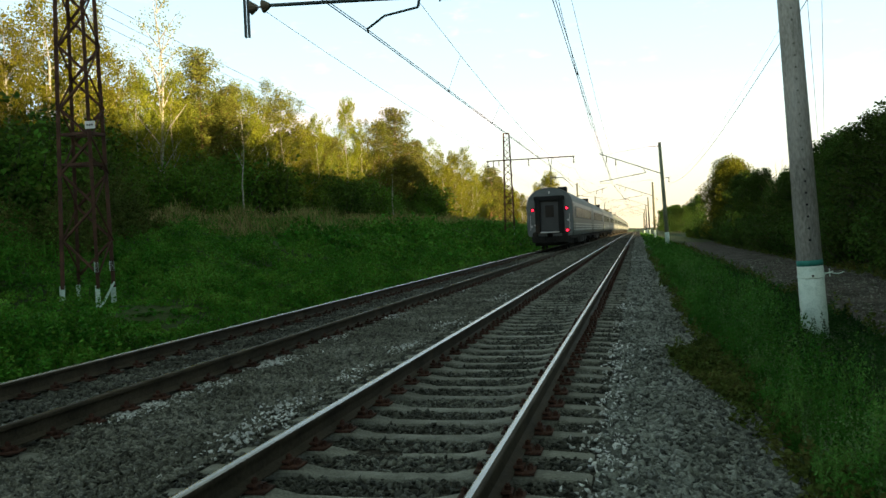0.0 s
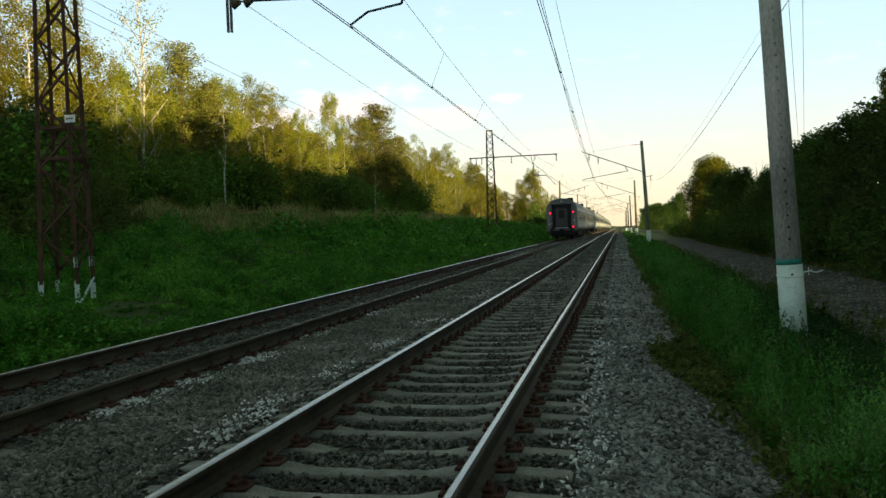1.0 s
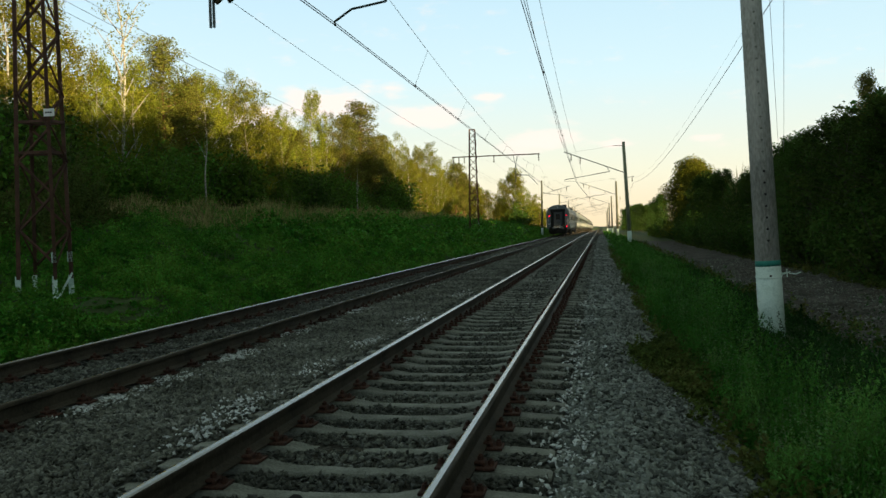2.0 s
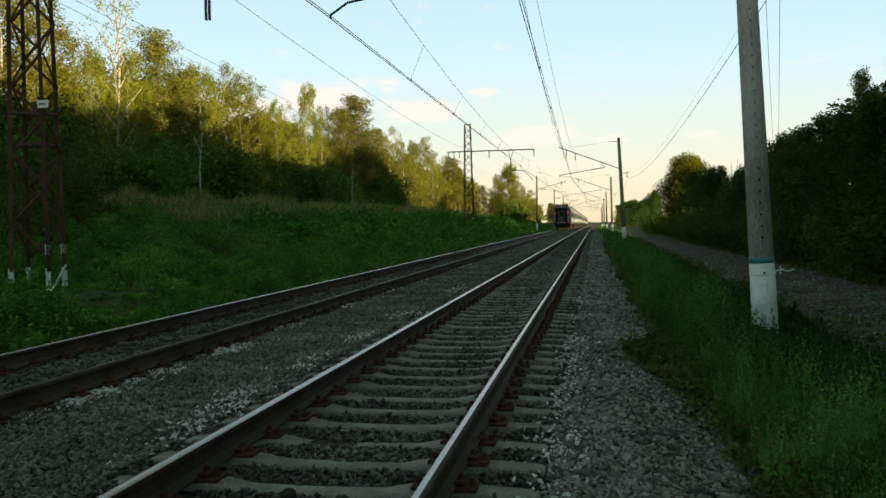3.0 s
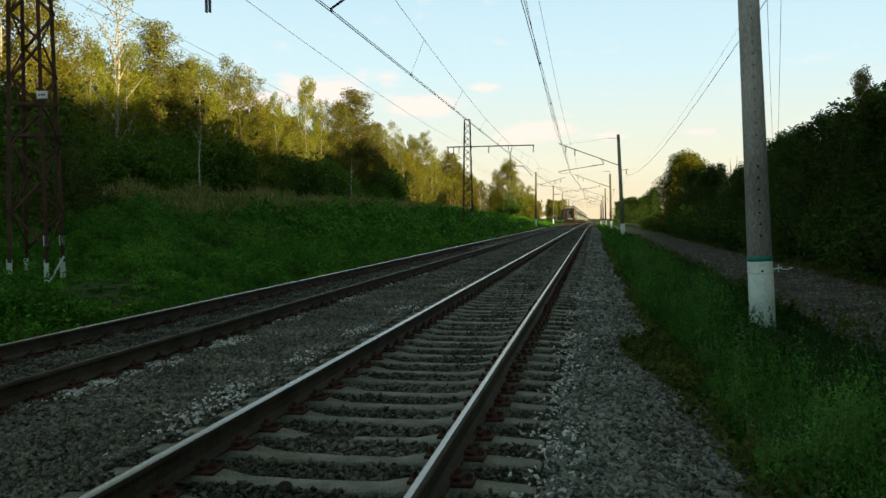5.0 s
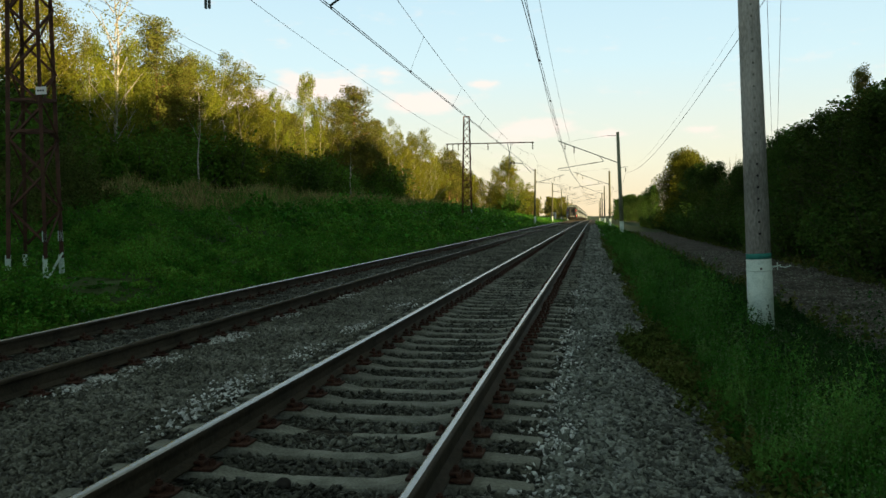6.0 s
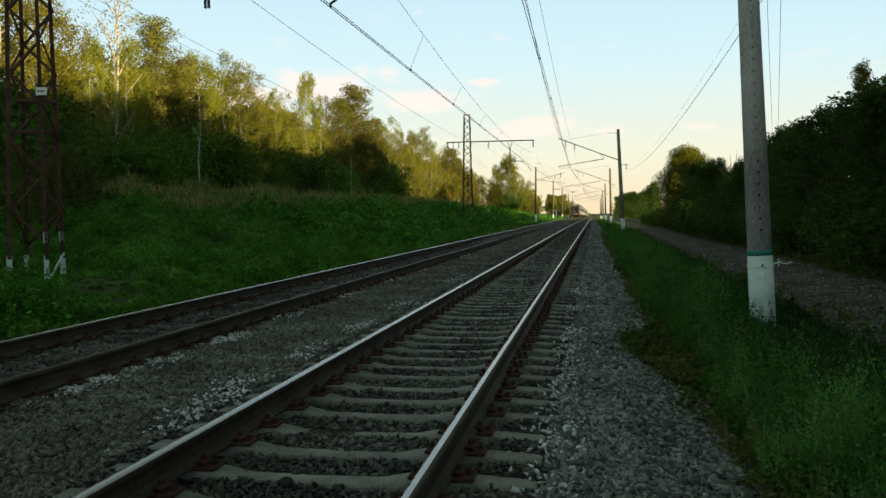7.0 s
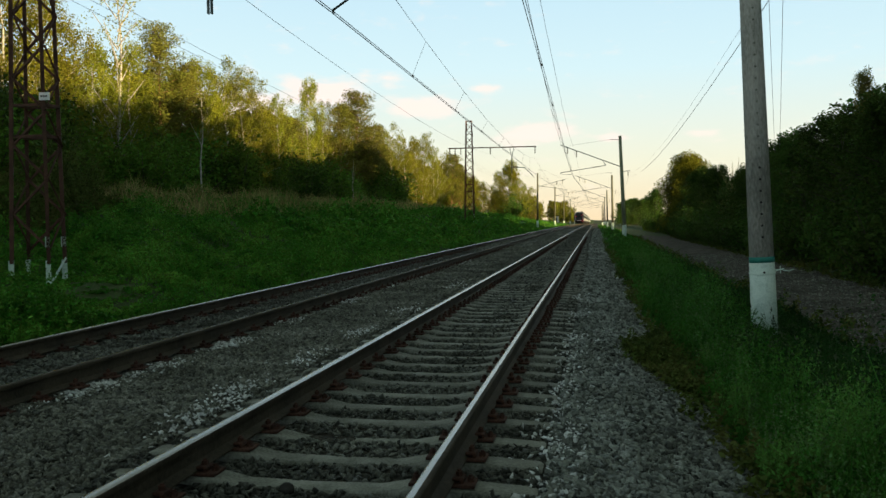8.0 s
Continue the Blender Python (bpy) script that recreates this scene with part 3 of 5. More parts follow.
def lattice_mast(x, y, z, height, label):
    """Four-legged steel lattice mast with zigzag bracing and white feet."""
    ob = thing("lattice_mast", label, "mast", pose(x, y, z), "steel lattice masts")

    def at(c, h):
        u = max(0.0, h) / height
        return (c[0] * (0.475 - 0.205 * u), c[1] * (0.30 - 0.12 * u), h)

    corners = ((-1, -1), (1, -1), (1, 1), (-1, 1))
    for k, c in enumerate(corners):
        turn = k * math.pi / 2 + (math.pi if k % 2 else 0)
        bm = bmesh.new()
        angle_bar(bm, at(c, 0.5), at(c, height), 0.085, 0.012, turn)
        part("leg", bm, M_lattice, ob)
        bm = bmesh.new()
        angle_bar(bm, (c[0] * 0.475, c[1] * 0.30, -0.6), at(c, 0.58), 0.112, 0.016, turn)
        part("foot", bm, M_white, ob, "white painted foot")
        if c[0] > 0:
            bm = bmesh.new()
            angle_bar(bm, at(c, 0.88), at(c, 1.12), 0.106, 0.015, turn)
            part("paint_mark", bm, M_white, ob, "short white paint mark")
    bm = bmesh.new()
    angle_bar(bm, at((1, -1), 0.02), at((1, 1), 0.6), 0.06, 0.01)
    part("brace", bm, M_white, ob, "white painted brace")
    levels = [0.8]
    while levels[-1] < height - 0.7:
        levels.append(levels[-1] + 0.82 - 0.02 * levels[-1])
    for f in range(4):
        a, b = corners[f], corners[(f + 1) % 4]
        for k in range(len(levels) - 1):
            c, d = (a, b) if (k + f) % 2 else (b, a)
            bm = bmesh.new()
            angle_bar(bm, at(c, levels[k]), at(d, levels[k + 1]), 0.05, 0.008)
            part("brace", bm, M_lattice, ob)
        for h in (3.35, 4.05, height - 0.05):
            bm = bmesh.new()
            angle_bar(bm, at(a, h), at(b, h), 0.06, 0.008)
            part("cross_bar", bm, M_lattice, ob)
    return ob


def mast_gantry(x, y, z_beam, tip, short=False):
    """Cross beam on a lattice mast: feeder insulators on the field side, hanging strut and registration gear over the track."""
    ob = thing("overhead_gantry", "steel cross beam with hanging strut, insulators and registration arm", "gantry", None, "gantries of the lattice masts")
    bm = bmesh.new()
    angle_bar(bm, (x - 2.1, y - 0.2, z_beam), (tip, y - 0.2, z_beam), 0.10, 0.01)
    part("beam", bm, M_lattice, ob)
    bm = bmesh.new()
    sx = tip - 2.38
    angle_bar(bm, (sx - 0.22, y - 0.2, z_beam), (sx, y - 0.2, z_beam - 1.1), 0.05, 0.008)
    angle_bar(bm, (sx + 0.22, y - 0.2, z_beam), (sx, y - 0.2, z_beam - 1.1), 0.05, 0.008)
    for dx in (-0.05, 0.03):
        box(bm, sx + dx, sx + dx + 0.035, y - 0.26, y - 0.18, 5.82, z_beam - 1.0, 0.004)
    part("strut", bm, M_steel, ob)
    bm = bmesh.new()
    insulator_string(bm, (sx + 0.05, y - 0.2, 6.46), (sx + 0.62, y - 0.2, 6.48), 2, 0.15)
    part("insulator", bm, M_insulator, ob, "brown porcelain disc insulator")
    # tube, drop and arm: x and z of their joints
    if short:
        joints = ((sx + 0.5, 6.46), (-5.15, 6.40), (-5.15, 6.30), (-4.75, 5.95), (-4.38, 5.52))
    else:
        joints = ((sx + 0.5, 6.48), (-2.57, 6.32), (-2.61, 6.11), (-3.35, 6.0), (-3.73, 5.76))
    p = [(a, y - 0.2, b) for a, b in joints]
    bm = bmesh.new()
    rod(bm, p[0], p[1], 0.04, seg=10)
    rod(bm, p[1], p[2], 0.03, seg=8)
    part("registration_tube", bm, M_steel, ob)
    bm = bmesh.new()
    rod(bm, p[2], p[3], 0.026, seg=8)
    rod(bm, p[3], p[4], 0.026, seg=8)
    rod(bm, p[4], (p[4][0] + 0.02, p[4][1], p[4][2] - 0.08), 0.022, seg=6)
    part("registration_arm", bm, M_steel, ob)
    for k in range(3):
        bm = bmesh.new()
        insulator_string(bm, (x - 1.95 + 0.55 * k, y - 0.2, z_beam), (x - 1.95 + 0.55 * k, y - 0.2, z_beam - 0.6), 3, 0.09)
        part("insulator", bm, M_insulator, ob)
    for px in (tip - 0.1, tip - 4.5):
        bm = bmesh.new()
        insulator_string(bm, (px, y - 0.2, z_beam), (px, y - 0.2, z_beam - 0.65), 3, 0.09)
        part("insulator", bm, M_insulator, ob)


RIGHT_Y = [16.0, 87.0, 150.0, 222.0, 285.0, 350.0, 415.0]
LEFT_Y = [137.0, 195.0, 250.0, 310.0, 370.0]


def build_line():
    # poles on the road side
    for k, y in enumerate(RIGHT_Y):
        lean = -2.6 if k < 2 else -0.9
        h = 10.1 if k < 2 else 9.4
        concrete_pole(4.655 if k == 0 else 4.49, y, -0.53 + grade(y), h, lean, 0.22, 0.15, "weathered grey concrete pole with white base" + (", teal band, wire clamp" if k == 0 else ""), k == 0, None if k < 1 else M_pole_olive if k == 1 else M_pole_dark)
        pole_bracket(4.5, y, -1, math.tan(radians(lean)), -0.35, 8.80)
        field_bracket(4.5 + math.tan(radians(lean)) * 6.3, y, 5.95)
    for y in LEFT_Y:
        concrete_pole(-7.6, y, -0.1 + grade(y), 8.8, 0.5, 0.17, 0.12, "dark concrete pole with white painted base", False, M_pole_dark)
        pole_bracket(-7.6, y, 1, 0.0, TRACK_2 - 0.4, 7.7, 0.7)
    mast = lattice_mast(-10.82, 17.5, -0.06, 12.0, "rust-brown steel lattice mast with white feet in weeds")
    bm = bmesh.new()
    box(bm, 0.30, 0.56, -0.335, -0.32, 4.16, 4.33, 0.004)
    plate = part("number_plate", bm, M_stripe, mast, "small white enamel plate with a dark mark")
    bm = bmesh.new()
    for k in range(3):
        box(bm, 0.345 + k * 0.06, 0.385 + k * 0.06, -0.338, -0.335, 4.225, 4.265)
    part("mark", bm, M_under, plate)
    lattice_mast(-10.7, 84.0, 0.75, 10.4, "rust-brown steel lattice mast above the grassy bank")
    mast_gantry(-10.7, 17.5, 8.45, -4.09)
    mast_gantry(-10.7, 84.0, 8.40, -4.09, True)

    # overhead wires of both tracks
    def run(name, pts, drop, r, label):
        line = []
        for a, b in zip(pts, pts[1:]):
            line += sag(a, b, drop)[(1 if line else 0):]
        return wire(name, line, r, label)

    ry = [-54.0] + RIGHT_Y
    z1 = [0.2, 0.25, -0.75, -0.1, -0.6, -0.1, -0.6, -0.1]
    run("contact_wire", [(z1[k], y, 5.80) for k, y in enumerate(ry)], 0.03, 0.009, "bare copper contact wire above the track")
    run("contact_wire", [(z1[k] + 0.05, y, 5.82) for k, y in enumerate(ry)], 0.02, 0.008, "bare copper contact wire above the track")
    run("messenger_wire", [(-0.05 if k < 2 else -1.15, y, 7.95) for k, y in enumerate(ry)], 1.35, 0.008, "sagging messenger wire that carries the contact wire")
    run("feeder_wire", [(0.0 if k < 2 else -0.3, y, 9.0 if k < 2 else 7.6) for k, y in enumerate(ry)], 0.8, 0.007, "sagging feeder wire over the track")
    ly = [-50.0, 17.3, 83.8] + LEFT_Y
    run("contact_wire", [(-3.78 if k % 2 else -4.2, y, 5.74) for k, y in enumerate(ly)], 0.02, 0.010, "bare copper contact wire above the track")
    run("contact_wire", [(-3.74 if k % 2 else -4.16, y, 5.76) for k, y in enumerate(ly)], 0.02, 0.009, "bare copper contact wire above the track")
    run("messenger_wire", [(-3.3 if k < 2 else -4.1, y, 7.25) for k, y in enumerate(ly)], 1.05, 0.007, "sagging messenger wire that carries the contact wire")
    run("feeder_wire", [(-6.35, -50, 6.6), (-6.35, 17.3, 6.6), (-8.59, 83.8, 7.8), (-7.6, 137, 8.0)], 0.65, 0.006, "sagging feeder wire beside the track")
    for k in range(3):
        x = -12.65 + 0.55 * k
        run("feeder_wire", [(x, -50, 7.85), (x, 17.3, 7.85), (x, 83.8, 7.8), (x + 3, 195, 8.5)], 1.2, 0.006, "thin sagging feeder wire along the woods")
    fy = RIGHT_Y[:5]
    run("field_wire", [(5.1, -50, 5.6)] + [(4.95, y, 5.55) for y in fy], 0.9, 0.008, "sagging wire along the concrete poles")
    run("field_wire", [(5.2, -50, 5.9)] + [(5.0, y, 5.95) for y in fy], 0.9, 0.0028, "thin sagging wire along the concrete poles")
    run("drop_wire", [(4.58, 16.1, 9.3), (11.48, 50, 4.9)], 0.35, 0.007, "thin wire running from the pole into the trees")
    run("drop_wire", [(5.02, 16.1, 9.3), (11.72, 50, 5.1)], 0.9, 0.007, "thin wire running from the pole into the trees")
    # droppers between messenger and contact wire
    for cx, ys in ((0.0, ry), (TRACK_2, ly)):
        for a, b in zip(ys[1:4], ys[2:5]):
            n = 8
            for k in range(1, n):
                u = k / n
                y = a + (b - a) * u
                if cx == 0.0:
                    i = ys.index(a)
                    x0 = z1[i] + (z1[i + 1] - z1[i]) * u
                    m0, m1 = (-0.05 if i < 2 else -1.15), -1.15
                    x1, zt = m0 + (m1 - m0) * u, 7.95 - 1.35 * 4 * u * (1 - u)
                    zb = 5.80
                else:
                    i = ys.index(a)
                    p0, p1 = (-3.78 if i % 2 else -4.2), (-3.78 if (i + 1) % 2 else -4.2)
                    x0, x1, zt, zb = p0 + (p1 - p0) * u, (-3.3 - 0.8 * u if i == 1 else -4.1), 7.25 - 1.05 * 4 * u * (1 - u), 5.75
                bm = bmesh.new()
                rod(bm, (x0, y, zb), (x1, y, zt), 0.005, seg=5)
                box(bm, x0 - 0.012, x0 + 0.05, y - 0.02, y + 0.02, zb - 0.02, zb + 0.035)
                me = bpy.data.meshes.new("dropper")
                bm.to_mesh(me)
                bm.free()
                me.materials.append(M_wire)
                tagged(new("dropper", me), "short dropper wire hanging the contact wire", "dropper", "droppers")


# ---- train ----
def carriage_section():
    """Half outline of the body from the sole bar up to the roof's middle: x, z."""
    return [(1.46, 0.95), (1.53, 1.10), (1.55, 1.4), (1.55, 2.95), (1.52, 3.22), (1.40, 3.58), (1.15, 3.86), (0.80, 4.06), (0.4, 4.17), (0.0, 4.20)]


def build_carriage(last):
    ob = thing("passenger_carriage", "grey passenger carriage with pale stripes" + (", red tail lights" if last else ", coupled in the train"), "carriage", None, "carriages of the train")
    L = 24.3
    half = carriage_section()
    sec = half + [(-x, z) for x, z in half[-2::-1]]
    n = len(sec)
    ys = [0.0, 0.12, L - 0.12, L]
    grow = [0.965, 1.0, 1.0, 0.965]
    verts = [(x * g, y, 0.95 + (z - 0.95) * (0.5 + 0.5 * g)) for y, g in zip(ys, grow) for x, z in sec]
    faces = [(j * n + i, (j + 1) * n + i, (j + 1) * n + i + 1, j * n + i + 1) for j in range(3) for i in range(n - 1)]
    faces += [(j * n, j * n + n - 1, (j + 1) * n + n - 1, (j + 1) * n) for j in range(3)]
    faces += [tuple(range(n)), tuple(range(4 * n - 1, 3 * n - 1, -1))]
    me = mesh_of("body", verts, faces, [M_car, M_carroof])
    for p in me.polygons:
        if p.center.z > 3.4 and abs(p.normal.y) < 0.5:
            p.material_index = 1
    shared("body", me, ob)
    for sx in (1, -1):
        for k, z in enumerate((1.28, 1.48, 1.68)):
            bm = bmesh.new()
            box(bm, sx * 1.55 - 0.006, sx * 1.55 + 0.006, 0.2, L - 0.2, z, z + 0.10)
            part("stripe", bm, M_stripe, ob, "pale painted stripe" if k == 0 else "")
        bm = bmesh.new()
        box(bm, sx * 1.55 - 0.008, sx * 1.55 + 0.008, 1.9, L - 1.9, 2.12, 2.95)
        part("window_band", bm, M_doorgrey, ob, "dark painted band round the windows")
        for k in range(9):
            bm = bmesh.new()
            y = 3.2 + k * 2.12
            box(bm, sx * 1.55 - 0.012, sx * 1.55 + 0.012, y, y + 1.15, 2.2, 2.88, 0.01)
            part("window", bm, M_glass, ob)
        for y in (0.75, L - 1.5):
            bm = bmesh.new()
            box(bm, sx * 1.55 - 0.01, sx * 1.55 + 0.01, y, y + 0.75, 1.15, 3.1, 0.008)
            part("side_door", bm, M_car, ob)
    # ends: gangway frame, door, glass
    for y, s in ((0.0, -1), (L, 1)):
        bm = bmesh.new()
        for x0, x1, z0, z1 in ((-0.95, -0.60, 1.15, 3.45), (0.60, 0.95, 1.15, 3.45), (-1.0, 1.0, 3.30, 3.62)):
            box(bm, x0, x1, y + min(s * 0.38, 0), y + max(s * 0.38, 0), z0, z1, 0.04)
        part("gangway", bm, M_rubber, ob, "black rubber gangway frame")
        bm = bmesh.new()
        box(bm, -0.60, 0.60, y + min(s * 0.10, 0), y + max(s * 0.10, 0), 1.25, 3.35)
        door = part("end_door", bm, M_doorgrey, ob, "dark grey end door")
        bm = bmesh.new()
        box(bm, -0.28, 0.28, y + s * 0.115 - 0.012, y + s * 0.115 + 0.012, 2.2, 3.0)
        part("door_glass", bm, M_glass, door)
        bm = bmesh.new()
        box(bm, -0.62, 0.62, y + min(s * 0.42, 0), y + max(s * 0.42, 0), 1.17, 1.24, 0.01)
        part("footplate", bm, M_stripe, ob, "worn bright footplate")
        bm = bmesh.new()
        rod(bm, (0, y, 1.0), (0, y + s * 0.36, 1.0), 0.14, seg=10)
        box(bm, -0.2, 0.2, y + min(s * 0.25, s * 0.36), y + max(s * 0.25, s * 0.36), 0.82, 1.18, 0.05)
        part("coupler", bm, M_under, ob)
        bm = bmesh.new()
        box(bm, -1.25, 1.25, y + min(s * 0.02, -s * 0.5), y + max(s * 0.02, -s * 0.5), 0.50, 0.96, 0.06)
        rod(bm, (-0.45, y + s * 0.05, 0.95), (-0.35, y + s * 0.2, 0.35), 0.035, seg=6)
        rod(bm, (0.45, y + s * 0.05, 0.95), (0.38, y + s * 0.2, 0.4), 0.035, seg=6)
        part("end_beam", bm, M_under, ob)
        for sx in (-0.98, 0.98):
            bm = bmesh.new()
            rod(bm, (sx, y, 1.05), (sx, y + s * 0.25, 1.05), 0.10, seg=10)
            rod(bm, (sx, y + s * 0.25, 1.05), (sx, y + s * 0.29, 1.05), 0.2, seg=14)
            part("buffer", bm, M_under, ob)
    if last:
        for k, (x, z) in enumerate(((-1.13, 2.72), (1.13, 2.78), (1.13, 1.30))):
            bm = bmesh.new()
            rod(bm, (x, 0.06, z), (x, -0.06, z), 0.16, 0.15, 14)
            lamp = part("tail_light", bm, M_under, ob)
            bm = bmesh.new()
            rod(bm, (x, -0.055, z), (x, -0.085, z), 0.085, 0.07, 14)
            part("lens", bm, M_tail, lamp, "lit red lens")
        bm = bmesh.new()
        for x in (-1.3, 1.3):
            rod(bm, (x, -0.06, 1.35), (x, -0.06, 2.4), 0.018, seg=6)
        part("handrail", bm, M_stripe, ob)
        # raised rim over the end wall, lamp brackets, steps and marker plates
        bm = bmesh.new()
        for (x0, z0), (x1, z1) in zip(sec[3:-4], sec[4:-3]):
            rod(bm, (x0 * 0.985, -0.02, z0 - 0.03), (x1 * 0.985, -0.02, z1 - 0.03), 0.03, seg=6)
        part("end_rim", bm, M_carroof, ob, "pale worn rim round the end wall")
        for x, z in ((-1.22, 1.62), (-0.98, 1.70), (1.2, 1.98), (0.0, 3.86)):
            bm = bmesh.new()
            box(bm, x - 0.055, x + 0.055, -0.03, 0.03, z - 0.07, z + 0.07, 0.01)
            part("marker_plate", bm, M_stripe, ob, "small pale marker plate")
        for x in (-1.2, 1.2):
            bm = bmesh.new()
            for z in (0.42, 0.68):
                box(bm, x - 0.2, x + 0.2, -0.05, 0.22, z, z + 0.03)
            for dx in (-0.2, 0.2):
                rod(bm, (x + dx, 0.1, 0.42), (x + dx, 0.1, 1.0), 0.016, seg=6)
            part("end_step", bm, M_under, ob)
        # dark box added to fill the shadowed gap below the end beam
        bm = bmesh.new()
        box(bm, -1.12, 1.12, 0.5, 0.75, 0.30, 0.80, 0.06)
        part("shade_box", bm, M_under, ob, "dark box standing in for the shade under the end beam")
        for x in (-0.3, 0.3):
            bm = bmesh.new()
            rod(bm, (x, -0.12, 0.98), (x * 1.15, -0.3, 0.55), 0.032, seg=8)
            rod(bm, (x * 1.15, -0.3, 0.55), (x * 0.7, -0.26, 0.42), 0.032, seg=8)
            part("brake_hose", bm, M_rubber, ob)
    bm = bmesh.new()
    box(bm, 0.55, 1.15, 0.35, 1.1, 3.86, 4.22, 0.06)
    part("roof_vent", bm, M_under, ob)
    bm = bmesh.new()
    box(bm, -1.3, 1.3, 0.15, L - 0.15, 0.72, 0.97, 0.03)
    for y0, y1 in ((7.0, 9.0), (9.8, 11.5), (12.4, 14.8), (15.5, 17.0)):
        box(bm, -1.3, 1.3, y0, y1, 0.32, 0.8, 0.04)
    part("underframe", bm, M_under, ob)
    for yb in (3.7, L - 3.7):
        bm = bmesh.new()
        for sx in (-1.02, 1.02):
            box(bm, sx - 0.07, sx + 0.07, yb - 1.75, yb + 1.75, 0.45, 0.72, 0.04)
            for dy in (-1.2, 1.2):
                box(bm, sx - 0.12, sx + 0.12, yb + dy - 0.2, yb + dy + 0.2, 0.33, 0.62, 0.04)
                rod(bm, (sx, yb + dy - 0.32, 0.55), (sx, yb + dy - 0.32, 0.86), 0.09, seg=8)
        box(bm, -1.0, 1.0, yb - 0.3, yb + 0.3, 0.45, 0.8, 0.05)
        part("bogie", bm, M_under, ob)
        for dy in (-1.2, 1.2):
            bm = bmesh.new()
            rod(bm, (-0.8, yb + dy, 0.475), (0.8, yb + dy, 0.475), 0.08, seg=8)
            for sx in (-0.797, 0.797):
                rod(bm, (sx - 0.065, yb + dy, 0.475), (sx + 0.065, yb + dy, 0.475), 0.475, seg=24)
            part("wheelset", bm, M_under, ob)
    return ob


CARS, PITCH, START, SPEED = 13, 24.95, 57.0, 29.3
TRAIN = []


def build_train():
    TRAIN.append(build_carriage(True))
    mid = build_carriage(False)
    TRAIN.append(mid)
    for k in range(CARS - 2):
        TRAIN.append(copy_thing(mid, Matrix()))
    for k, ob in enumerate(TRAIN):
        ob.location = (TRACK_2, START + k * PITCH, 0)


# ---- plants ----
def leaf_cloud(rng, centres, spread_xyz, per, size, flat=0.5, droop=0.0, slim=0.55):
    """Leaf rhombs scattered round many clump centres: vertices and quads."""
    n = len(centres) * per
    c = np.repeat(np.asarray(centres, dtype=float), per, axis=0)
    g = rng.normal(size=(n, 3))
    g *= np.minimum(1.0, 1.55 / np.linalg.norm(g, axis=1))[:, None]
    p = c + g * np.asarray(spread_xyz)
    a = rng.normal(size=(n, 3))
    a[:, 2] = a[:, 2] * flat - droop
    a /= np.linalg.norm(a, axis=1)[:, None]
    b = np.cross(a, rng.normal(size=(n, 3)))
    b /= np.linalg.norm(b, axis=1)[:, None] + 1e-6
    s = size * rng.uniform(0.6, 1.35, size=(n, 1))
    v = np.stack((p - a * s, p + b * s * slim, p + a * s, p - b * s * slim), axis=1).reshape(-1, 3)
    f = np.arange(n * 4).reshape(-1, 4)
    return v, f


def trunk_mesh(rng, height, r, limbs, mat, bend=0.3):
    bm = bmesh.new()
    n = 7
    pts = [Vector((0, 0, -0.6))]
    for k in range(1, n + 1):
        h = height * k / n
        pts.append(Vector((bend * math.sin(k * 0.9 + r * 30) * k / n, bend * math.cos(k * 1.3) * k / n - bend * 0.3, h)))
    for k in range(n):
        rod(bm, pts[k], pts[k + 1], r * (1 - 0.88 * k / n), r * (1 - 0.88 * (k + 1) / n), 7, False)
    for a, b, q in limbs:
        rod(bm, a, b, q, q * 0.3, 5, False)
    me = bpy.data.meshes.new("trunk")
    bm.to_mesh(me)
    bm.free()
    me.materials.append(mat)
    me.polygons.foreach_set("use_smooth", [True] * len(me.polygons))
    return me


HEIGHT = {}


